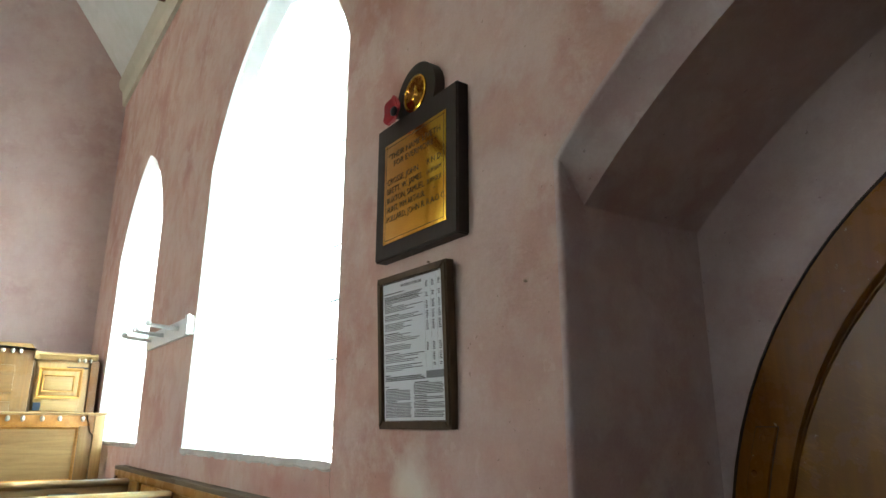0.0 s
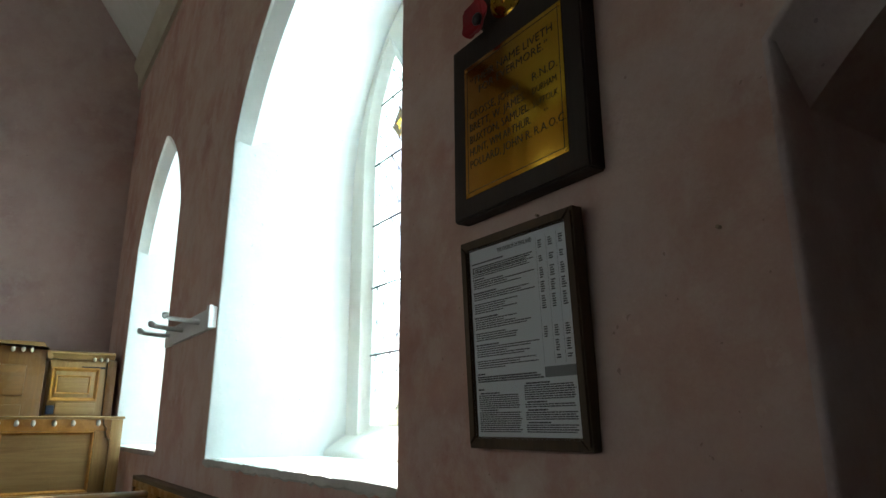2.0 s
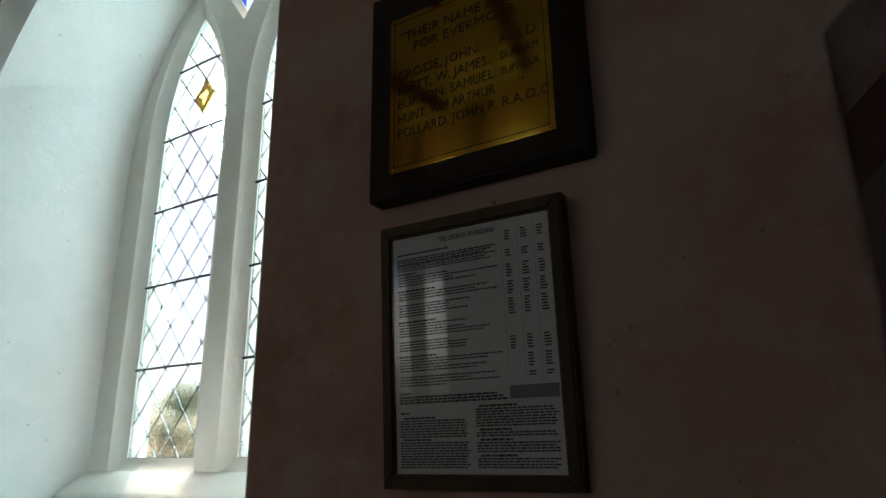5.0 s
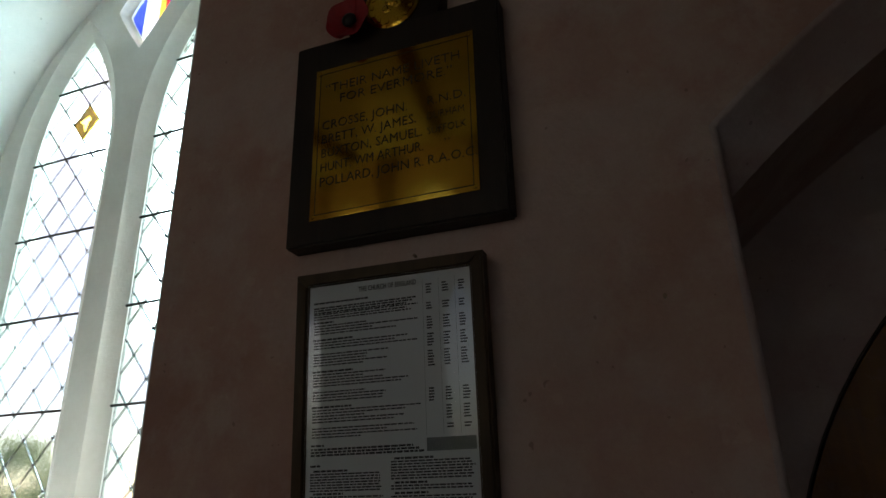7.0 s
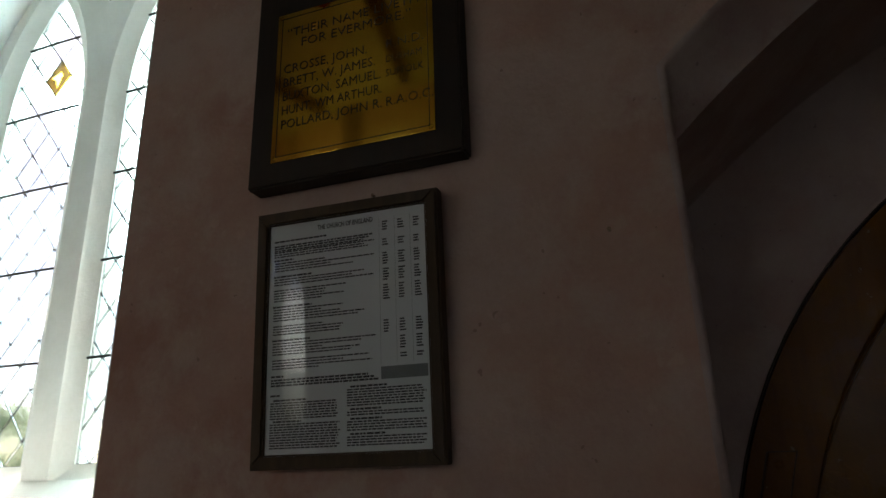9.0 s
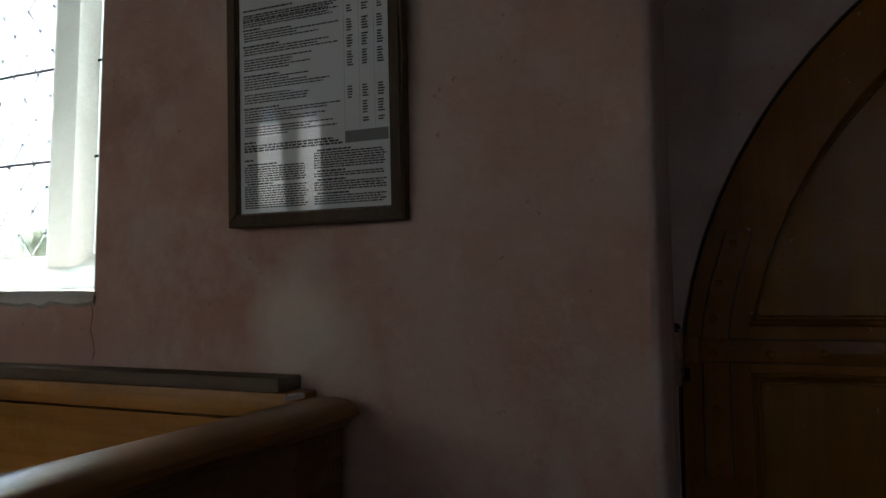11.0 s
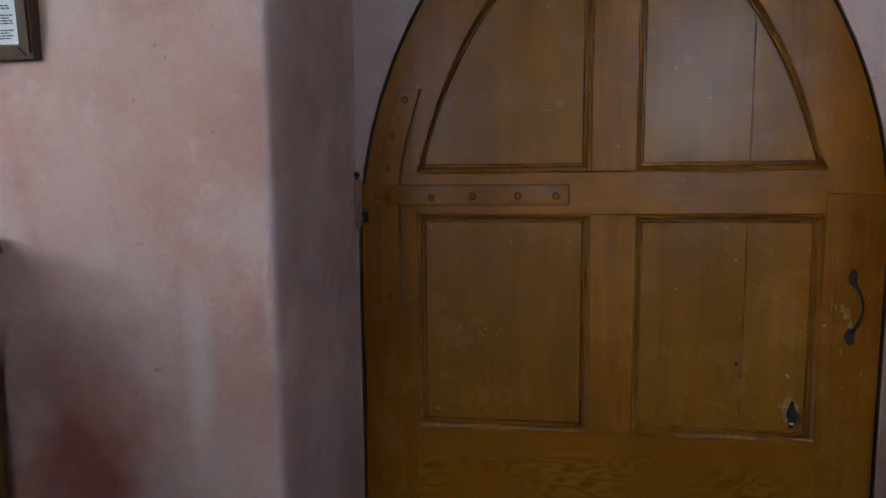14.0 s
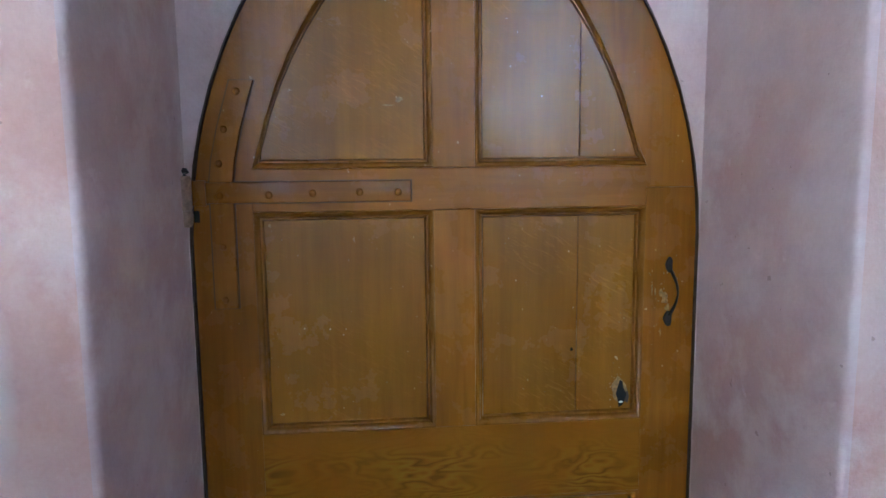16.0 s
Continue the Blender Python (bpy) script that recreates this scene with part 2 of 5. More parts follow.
M_PEW_Y = wood("pew_oak_wallwise", (0.30, 0.115, 0.016), (0.43, 0.185, 0.03), (0.52, 0.25, 0.05), 1, 0.36, 1.0, 0.2, 0.3, 0.2)
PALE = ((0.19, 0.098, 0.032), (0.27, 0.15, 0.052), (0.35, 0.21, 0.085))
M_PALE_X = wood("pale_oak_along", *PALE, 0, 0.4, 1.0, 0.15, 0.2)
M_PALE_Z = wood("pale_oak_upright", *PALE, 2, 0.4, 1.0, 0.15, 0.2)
M_LEDGE = wood("weathered_ledge", (0.10, 0.068, 0.042), (0.155, 0.11, 0.07), (0.21, 0.16, 0.11), 1, 0.62)
M_DARK = wood("dark_stained_oak", (0.018, 0.009, 0.0055), (0.026, 0.0135, 0.008), (0.036, 0.019, 0.011), 2, 0.5)
M_FRAME = wood("brown_picture_frame", (0.045, 0.024, 0.010), (0.078, 0.043, 0.017), (0.11, 0.062, 0.026), 2, 0.5)
M_TIMBER = wood("roof_timber", (0.085, 0.028, 0.014), (0.14, 0.048, 0.024), (0.19, 0.07, 0.036), 0, 0.6)
M_BARK = wood("bark", (0.05, 0.035, 0.025), (0.09, 0.065, 0.045), (0.13, 0.10, 0.07), 2, 0.9)


def plain(name, colour, rough=0.5, metal=0.0, vary=0.25, scale=25.0, relief=0.15):
    m, t, b = material(name, rough, metal)
    n = noise_tex(t, coords(t), scale, 5, 0.6)
    dark = tuple(k * (1 - vary) for k in colour)
    t.links.new(ramp(t, n, [(0.35, dark), (0.65, colour)]), b.inputs["Base Color"])
    rr = node(t, "ShaderNodeMapRange", To_Min=max(0.03, rough - 0.1), To_Max=min(1, rough + 0.1))
    t.links.new(n, rr.inputs["Value"])
    t.links.new(rr.outputs["Result"], b.inputs["Roughness"])
    bump(t, b, n, relief, 0.002)
    return m


M_BRASS = plain("lacquered_brass", (0.58, 0.31, 0.03), 0.11, 1.0, 0.14, 9.0, 0.012)
M_ENGRAVED = plain("engraved_black", (0.05, 0.028, 0.008), 0.6)
M_PAPER = plain("printed_paper", (0.74, 0.76, 0.77), 0.8, 0, 0.03, 8.0, 0.02)
M_INK = plain("black_ink", (0.035, 0.035, 0.04), 0.7)
M_GREYBOX = plain("grey_print", (0.22, 0.235, 0.235), 0.7, 0, 0.1)
M_LEAD = plain("lead", (0.045, 0.048, 0.05), 0.55, 0.3)
M_SEAM = plain("dark_seam", (0.045, 0.017, 0.003), 0.6)
M_IRON = plain("black_iron", (0.02, 0.018, 0.017), 0.45, 0.6, 0.4, 60.0, 0.4)
M_RUST = plain("painted_iron_hinge", (0.36, 0.23, 0.15), 0.5, 0.0, 0.45, 70.0, 0.4)
M_WORN = plain("worn_brown_iron", (0.013, 0.009, 0.006), 0.6, 0.0, 0.5, 70.0, 0.4)
M_PAINT_SEAM = plain("brown_paint_seam", (0.095, 0.036, 0.004), 0.6)
# near black, stands for the shade inside small holes
M_HOLE_SHADE = plain("hole_shade_black", (0.003, 0.0025, 0.002), 0.95)
M_BARE = plain("bare_chipped_wood", (0.36, 0.20, 0.055), 0.75, 0, 0.6, 110.0, 0.5)
M_PEGS = plain("white_gloss_paint", (0.76, 0.74, 0.73), 0.4, 0, 0.06, 14.0, 0.08)
M_RED = plain("red_poppy_paper", (0.38, 0.008, 0.013), 0.6, 0, 0.3, 30.0, 0.2)
M_BLACK = plain("black_plastic", (0.012, 0.012, 0.012), 0.4)
M_BLUE = plain("blue_cloth", (0.012, 0.022, 0.045), 0.8, 0, 0.3, 80.0, 0.3)
# oak bosses coloured near white for the window light they catch
M_BOSS = plain("light_caught_carving", (0.62, 0.55, 0.43), 0.6, 0, 0.25, 60.0, 0.4)
M_GRASS = plain("grass", (0.085, 0.12, 0.03), 0.9, 0, 0.5, 2.5, 0.6)
M_LEAF = plain("tree_leaves", (0.11, 0.17, 0.05), 0.6, 0, 0.45, 3.0, 0.1)
LEAF_TREE = M_LEAF.node_tree
thin = node(LEAF_TREE, "ShaderNodeBsdfTranslucent", Color=(0.32, 0.42, 0.22, 1))
both = node(LEAF_TREE, "ShaderNodeMixShader", Fac=0.5)
LEAF_TREE.links.new(LEAF_TREE.nodes["Principled BSDF"].outputs[0], both.inputs[1])
LEAF_TREE.links.new(thin.outputs[0], both.inputs[2])
LEAF_TREE.links.new(both.outputs[0], LEAF_TREE.nodes["Material Output"].inputs["Surface"])
M_CRACK = plain("crack_shadow", (0.10, 0.06, 0.05), 0.9)


def glass(name, tint, wavy):
    m, t, b = material(name, 0.02)
    b.inputs["Transmission Weight"].default_value, b.inputs["IOR"].default_value = 1.0, 1.45
    b.inputs["Base Color"].default_value = (*tint, 1)
    if wavy:
        bump(t, b, noise_tex(t, coords(t), 22.0, 3, 0.5), wavy, 0.004)
    return m


M_GLASS = glass("old_window_glass", (0.95, 0.97, 0.96), 0.35)
M_FLAT_GLASS = glass("flat_window_glass", (0.95, 0.97, 0.96), 0)
M_PICTURE_GLASS = glass("picture_glass", (1, 1, 1), 0)
M_PICTURE_GLASS.node_tree.nodes["Principled BSDF"].inputs["IOR"].default_value = 1.26
M_PICTURE_GLASS.node_tree.nodes["Principled BSDF"].inputs["Roughness"].default_value = 0.0
M_STAIN = {k: glass("stained_" + k, c, 0.3) for k, c in dict(blue=(0.06, 0.10, 0.85), red=(0.8, 0.03, 0.03), yellow=(0.95, 0.66, 0.08), brown=(0.07, 0.04, 0.022), clear=(0.85, 0.88, 0.95)).items()}


# ---- mesh helpers ----
def part(name, bm, mat, parent=None, label="", smooth=40):
    me = bpy.data.meshes.new(name)
    bmesh.ops.recalc_face_normals(bm, faces=bm.faces)
    lay = bm.faces.layers.int.get("flat")
    flat = {i for i, f in enumerate(bm.faces) if lay is not None and f[lay]}
    bm.to_mesh(me)
    bm.free()
    me.materials.append(mat)
    if smooth:
        for p in me.polygons:
            p.use_smooth = p.index not in flat
        me.set_sharp_from_angle(angle=radians(smooth))
    ob = new(name, me)
    if parent is not None:
        ob.parent = parent
        root = parent
        while root.parent is not None:
            root = root.parent
        ob.matrix_parent_inverse = Matrix.Translation(-root.location) if parent is root else Matrix()
    if label:
        ob["label"] = label
    return ob


def base(name, x, y, z, label, category, group="", kind=""):
    ob = new(name)
    ob.empty_display_size = 0.1
    ob.location = (x, y, z)
    return tagged(ob, label, category, group, kind)


def add_box(bm, x0, x1, y0, y1, z0, z1, bevel=0.0):
    """A box; the broad sides of a bevelled one are shaded flat."""
    lay = bm.faces.layers.int.get("flat") or bm.faces.layers.int.new("flat")
    got = bmesh.ops.create_cube(bm, size=1.0, matrix=Matrix.Translation(((x0 + x1) / 2, (y0 + y1) / 2, (z0 + z1) / 2)) @ Matrix.Diagonal((abs(x1 - x0), abs(y1 - y0), abs(z1 - z0), 1)))
    if bevel:
        edges = list({e for v in got["verts"] for e in v.link_edges})
        bmesh.ops.bevel(bm, geom=edges, offset=bevel, segments=2, profile=0.6, affect="EDGES")
        bm.normal_update()
        for f in bm.faces:
            f[lay] = int(max(abs(k) for k in f.normal) > 0.999)
    return bm


def box(*a):
    return add_box(bmesh.new(), *a)


def prism(bm, pts, axis, a, b):
    """Extrudes a closed outline along an axis. The outline gives the other two coordinates in order."""
    def at(p, k):
        q = list(p)
        q.insert(axis, k)
        return q
    lo = [bm.verts.new(at(p, a)) for p in pts]
    hi = [bm.verts.new(at(p, b)) for p in pts]
    n = len(pts)
    bm.faces.new(lo)
    bm.faces.new(hi[::-1])
    for i in range(n):
        bm.faces.new((lo[i], hi[i], hi[(i + 1) % n], lo[(i + 1) % n]))
    return bm


def loft(bm, rings, closed=True):
    rows = [[bm.verts.new(p) for p in ring] for ring in rings]
    n = len(rows[0])
    for a, b in zip(rows, rows[1:]):
        for i in range(n if closed else n - 1):
            j = (i + 1) % n
            bm.faces.new((a[i], a[j], b[j], b[i]))
    return bm


def tube(bm, pts, radius, sides=8):
    rings = []
    for i, p in enumerate(pts):
        p = Vector(p)
        d = Vector(pts[min(i + 1, len(pts) - 1)]) - Vector(pts[max(i - 1, 0)])
        q = d.to_track_quat("Z", "Y")
        r = radius[i] if isinstance(radius, (list, tuple)) else radius
        rings.append([p + q @ Vector((r * math.cos(k * 2 * math.pi / sides), r * math.sin(k * 2 * math.pi / sides), 0)) for k in range(sides)])
    loft(bm, rings)
    for ring in (rings[0], rings[-1]):
        bm.faces.new([bm.verts.new(p) for p in ring])
    bmesh.ops.remove_doubles(bm, verts=bm.verts, dist=1e-5)
    return bm


class Arch:
    """An opening about a middle line: half width, sill height, and a pointed head struck from (c, z0) with radius r."""
    def __init__(self, hw, sill, c, z0, r, middle=0.0, lean=0.0):
        self.hw, self.sill, self.c, self.z0, self.r, self.middle, self.lean = hw, sill, c, z0, r, middle, lean
        self.y0, self.y1 = middle - hw, middle + hw + lean

    def hi(self, y):
        d = min(abs(y - self.middle), self.hw)
        top = self.z0 + math.sqrt(max(self.r ** 2 - (d - self.c) ** 2, 0.0))
        over = y - self.middle - self.hw
        return top + (self.sill - top) * over / self.lean if self.lean and over > 0 else top

    def lo(self, y):
        return self.sill

    def ys(self, n=14):
        return [self.middle + s * self.hw * math.sin(math.pi / 2 * k / n) for s, ks in ((-1, range(n, 0, -1)), (1, range(0, n + 1))) for k in ks] + ([self.y1] if self.lean else [])

    def outline(self, n=14):
        ys = self.ys(n)[:2 * n + 1]
        return [(self.y0, self.sill)] + [(y, self.hi(y)) for y in ys] + [(self.y1, self.sill)]

    def grown(self, g, sill=None):
        return Arch(self.hw + g, self.sill - g if sill is None else sill, self.c, self.z0, self.r + g, self.middle, self.lean)


def pierced(bm, put, bounds, openings, top=None, step=None):
    """A flat face from y0 to y1, z0 to z1 with openings left out. put(y, z) gives the place in space."""
    y0, y1, z0, z1 = bounds
    top = top or (lambda y: z1)
    cuts = {y0, y1}
    for o in openings:
        cuts.update(y for y in o.ys() if y0 < y < y1)
    if step:
        cuts.update(y0 + k * step for k in range(1, int((y1 - y0) / step)))
    cuts = sorted(cuts)
    cuts = [c for i, c in enumerate(cuts) if i == 0 or c - cuts[i - 1] > 1e-5]
    for a, b in zip(cuts, cuts[1:]):
        mid = (a + b) / 2
        edges = [(z0, z0)]
        for o in sorted((o for o in openings if o.y0 < mid < o.y1), key=lambda o: o.lo(mid)):
            edges += [(o.lo(a), o.lo(b)), (o.hi(a), o.hi(b))]
        edges.append((top(a), top(b)))
        for (la, lb), (ha, hb) in zip(edges[::2], edges[1::2]):
            if ha - la > 1e-5 or hb - lb > 1e-5:
                pts = [(a, la), (b, lb), (b, hb), (a, ha)]
                pts = [p for i, p in enumerate(pts) if (Vector(p) - Vector(pts[i - 1])).length > 1e-6]
                if len(pts) > 2:
                    bm.faces.new([bm.verts.new(put(*p)) for p in pts])
    bmesh.ops.remove_doubles(bm, verts=bm.verts, dist=1e-5)
    return bm


def words(text, size, place, mat, parent, turn, name="inscription", width=None, depth=0.0004, weight=-0.00045):
    cu = bpy.data.curves.new(name, "FONT")
    cu.body, cu.size, cu.extrude, cu.resolution_u, cu.offset = text, size, depth, 2, weight
    tmp = new(name, cu)
    bpy.context.view_layer.update()
    me = bpy.data.meshes.new_from_object(tmp.evaluated_get(bpy.context.evaluated_depsgraph_get()))
    bpy.data.objects.remove(tmp)
    xs = [v.co.x for v in me.vertices]
    squeeze = width / (max(xs) - min(xs)) if width else 1.0
    me.transform(Matrix.Translation(place) @ turn @ Matrix.Diagonal((squeeze, 1, 1, 1)))
    me.materials.clear()
    me.materials.append(mat)
    ob = new(name, me)
    ob.parent = parent
    root = parent
    ob.matrix_parent_inverse = Matrix.Translation(-root.location)
    return ob


# writing that faces the nave on the window wall: reads towards -y
READ = Matrix(((0, 0, -1, 0), (-1, 0, 0, 0), (0, 1, 0, 0), (0, 0, 0, 1)))

# ---- openings ----
WIN_A = Arch(0.89, 1.412, -0.384, 2.53, 1.379, lean=0.075)
WIN_B = Arch(0.866, 1.412, -0.409, 2.375, 1.434, lean=0.075)
WIN_C = Arch(0.72, 1.412, -0.48, 2.80, 1.20, middle=0.065)
FRAME = Arch(0.73, 1.412, -0.48, 2.80, 1.21, middle=0.065)
WIN_OUT = Arch(0.90, 1.34, -0.48, 2.80, 1.38, middle=0.065)
DOOR_A = Arch(0.603, 0.0, -0.813, 0.60, 2.085)
DOOR_B = Arch(0.600, 0.0, -0.813, 0.577, 2.03)
DOOR_C = Arch(0.612, 0.0, -0.813, 0.577, 2.05)
DOOR_LEAF = Arch(0.600, 0.012, -0.533, 1.15, 1.133)
PANEL_R = 1.005        # radius of the panels' arched heads


class Moved:
    """An opening shifted along the wall, and narrowed."""
    def __init__(self, arch, middle, scale=1.0):
        self.arch, self.middle, self.scale = arch, middle, scale
        self.y0, self.y1 = arch.y0 * scale + middle, arch.y1 * scale + middle

    def hi(self, y):
        return self.arch.hi((y - self.middle) / self.scale)

    def lo(self, y):
        return self.arch.lo((y - self.middle) / self.scale)

    def ys(self, n=14):
        return [y * self.scale + self.middle for y in self.arch.ys(n)]


SOUTH_WINDOWS = (3.10, 6.04)
NARROW = (1.0, 0.89)
NORTH_WINDOWS = (5.85, 3.15, -1.40)

# ---- walls ----
edge = 0.012
bm = bmesh.new()
holes = [Moved(WIN_A.grown(edge), y, k) for y, k in zip(SOUTH_WINDOWS, NARROW)] + [Moved(DOOR_A.grown(0.014, 0.0), DOOR_Y)]
pierced(bm, lambda y, z: (FACE, y, z), (WEST, EAST, 0, EAVES), holes)
pierced(bm, lambda y, z: (FACE + THICK, y, z), (WEST, EAST, 0, EAVES), [Moved(WIN_OUT, y, k) for y, k in zip(SOUTH_WINDOWS, NARROW)])
for y in (WEST, EAST):
    bm.faces.new([bm.verts.new((x, y, z)) for x, z in ((FACE, 0), (FACE + THICK, 0), (FACE + THICK, EAVES), (FACE, EAVES))])
bm.faces.new([bm.verts.new((x, y, EAVES)) for x, y in ((FACE, WEST), (FACE + THICK, WEST), (FACE + THICK, EAST), (FACE, EAST))])
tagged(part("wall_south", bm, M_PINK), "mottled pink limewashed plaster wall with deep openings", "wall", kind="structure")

bm = bmesh.new()
pierced(bm, lambda y, z: (OPPOSITE, y, z), (WEST, EAST, 0, EAVES), [Moved(WIN_A.grown(edge), y) for y in NORTH_WINDOWS])
pierced(bm, lambda y, z: (OPPOSITE - THICK, y, z), (WEST, EAST, 0, EAVES), [Moved(WIN_OUT, y) for y in NORTH_WINDOWS])
bm.faces.new([bm.verts.new((x, y, EAVES)) for x, y in ((OPPOSITE, WEST), (OPPOSITE - THICK, WEST), (OPPOSITE - THICK, EAST), (OPPOSITE, EAST))])
tagged(part("wall_north", bm, M_PINK_FAR), "plain pink limewashed plaster wall with windows", "wall", kind="structure")

MID = (FACE + OPPOSITE) / 2
RIDGE = EAVES + (FACE - MID) * PITCH
for name, y, t in (("wall_east", EAST, 0.6), ("wall_west", WEST, -0.6)):
    bm = prism(bmesh.new(), [(OPPOSITE - THICK, 0), (FACE + THICK, 0), (FACE + THICK, EAVES), (FACE, EAVES), (MID, RIDGE), (OPPOSITE, EAVES), (OPPOSITE - THICK, EAVES)], 1, y, y + t)
    tagged(part(name, bm, M_PINK_FAR, smooth=0), "plain pink limewashed gable wall", "wall", kind="structure")

bm = bmesh.new()
s = 0.15
for x, k in ((FACE, 1), (OPPOSITE, -1)):
    prism(bm, [(x, EAVES), (MID, RIDGE), (MID, RIDGE + s * 2), (x + k * THICK, EAVES + s), (x + k * THICK, EAVES)], 1, WEST, EAST)
tagged(part("ceiling", bm, M_CEIL, smooth=0), "white plastered sloping ceiling", "ceiling", kind="structure")

bm = prism(bmesh.new(), [(OPPOSITE - THICK, WEST - 0.6), (FACE + THICK, WEST - 0.6), (FACE + THICK, EAST + 0.6), (OPPOSITE - THICK, EAST + 0.6)], 2, -0.3, 0)
tagged(part("floor", bm, M_FLOOR, smooth=0), "worn dark brown stone church floor", "floor", kind="structure")

for k, (x, d) in enumerate(((FACE, -1), (OPPOSITE, 1))):
    prof = [(x - d * 0.002, EAVES - 0.24), (x + d * 0.035, EAVES - 0.24), (x + d * 0.05, EAVES - 0.10), (x + d * 0.055, EAVES - 0.07), (x + d * 0.09, EAVES - 0.03), (x + d * 0.10, EAVES + 0.02), (x + d * 0.10, EAVES + 0.06), (x - d * 0.002, EAVES + 0.001)]
    tagged(part("trim", prism(bmesh.new(), prof, 1, WEST, EAST - 0.002), M_CORNICE), "cream painted wall-plate cornice under the ceiling", "cornice", kind="structure")

# doorway: jambs, chamfered rear arch, and the plaster round the door
bm = bmesh.new()
rings = [(FACE, DOOR_A.grown(0.014, 0)), (FACE + 0.0015, DOOR_A.grown(0.008, 0)), (FACE + 0.005, DOOR_A.grown(0.003, 0)), (FACE + 0.014, DOOR_A), (FACE + 0.08, DOOR_B), (FACE + 0.095, DOOR_B), (1.722, DOOR_C)]
loft(bm, [[(x, y + DOOR_Y, z) for y, z in o.outline()] for x, o in rings], closed=False)
back = Arch(DOOR_LEAF.hw + 0.005, 0.0, DOOR_LEAF.c, DOOR_LEAF.z0, DOOR_LEAF.r + 0.005)
pierced(bm, lambda y, z: (1.722, y + DOOR_Y, z), (DOOR_C.y0, DOOR_C.y1, 0, 3), [back], top=DOOR_C.hi)
# dark ring just over the plaster, the gap's shade put into its colour
crack = bmesh.new()
rim = Arch(DOOR_LEAF.hw + 0.009, 0.0, DOOR_LEAF.c, DOOR_LEAF.z0, DOOR_LEAF.r + 0.009)
loft(crack, [[(x, y + DOOR_Y, z) for y, z in o.outline()] for x, o in ((1.7222, rim), (1.7208, rim), (1.7208, back), (1.80, back))], closed=False)
tagged(part("trim", crack, M_SEAM), "dark ring standing for the shaded gap between the door and plaster", "door gap", kind="structure")
tagged(part("doorway_reveal", bm, M_RECESS), "pink plastered door recess with a chamfered pointed arch", "door recess", kind="structure")


# ---- leaded windows ----
def clip_convex(poly, hull):
    """Clips a polygon by a convex outline (counter-clockwise)."""
    out = poly
    for a, b in zip(hull, hull[1:] + hull[:1]):
        if not out:
            return []
        src, out = out, []
        def side(p):
            return (b[0] - a[0]) * (p[1] - a[1]) - (b[1] - a[1]) * (p[0] - a[0])
        for p, q in zip(src, src[1:] + src[:1]):
            sp, sq = side(p), side(q)
            if sp >= 0:
                out.append(p)
            if (sp > 0 > sq) or (sp < 0 < sq):
                k = sp / (sp - sq)
                out.append((p[0] + k * (q[0] - p[0]), p[1] + k * (q[1] - p[1])))
    return out


LIGHT_R = 0.98
GLASS_U = 0.71
BARS = (1.91, 2.262, 2.607, 2.955, 3.30)


class Kite:
    """The small eyelet above the two lights."""
    def __init__(self, g=0.0):
        self.g, self.mid = g, 0.058
        self.half = 0.122 + g
        self.y0, self.y1 = self.mid - self.half, self.mid + self.half

    def hi(self, y):
        k = min(abs(y - self.mid) / self.half, 1.0)
        return 3.62 + (0.17 + self.g) * (1 - k) ** 0.75

    def lo(self, y):
        k = min(abs(y - self.mid) / self.half, 1.0)
        return 3.62 - (0.20 + self.g) * (1 - k) ** 0.9

    def ys(self, n=8):
        return [self.mid + self.half * math.sin(math.pi / 2 * k / n) for k in range(-n, n + 1)]

    def outline(self, n=8):
        ys = self.ys(n)
        return [(y, self.lo(y)) for y in ys] + [(y, self.hi(y)) for y in ys[-2:0:-1]]


def light_arch(middle, g=0.0):
    return Arch(0.205 + g, 1.562 - g, 0.205 - LIGHT_R, 2.95, LIGHT_R + g, middle)


def reveal_ring(a, zs):
    """The outline of an opening in matching steps: jamb up to the springing zs, then the head."""
    zs = a.hi(a.middle + a.hw) if zs is None else zs
    across = lambda z: a.hw if z <= a.z0 else min(a.hw, a.c + math.sqrt(max(a.r ** 2 - (z - a.z0) ** 2, 0.0)))
    heights = [a.sill + (zs - a.sill) * k / 10 for k in range(10)]
    wide = across(zs)
    head = [wide * math.cos(math.pi / 2 * k / 14) for k in range(15)]
    near = [(a.middle - across(z), z) for z in heights] + [(a.middle - d, a.hi(a.middle - d)) for d in head]
    far = [(a.middle + d, a.hi(a.middle + d)) for d in head[-2::-1]]
    far += [(a.middle + across(z) + a.lean * (zs - z) / (zs - a.sill), z) for z in heights[::-1]]
    return near + far


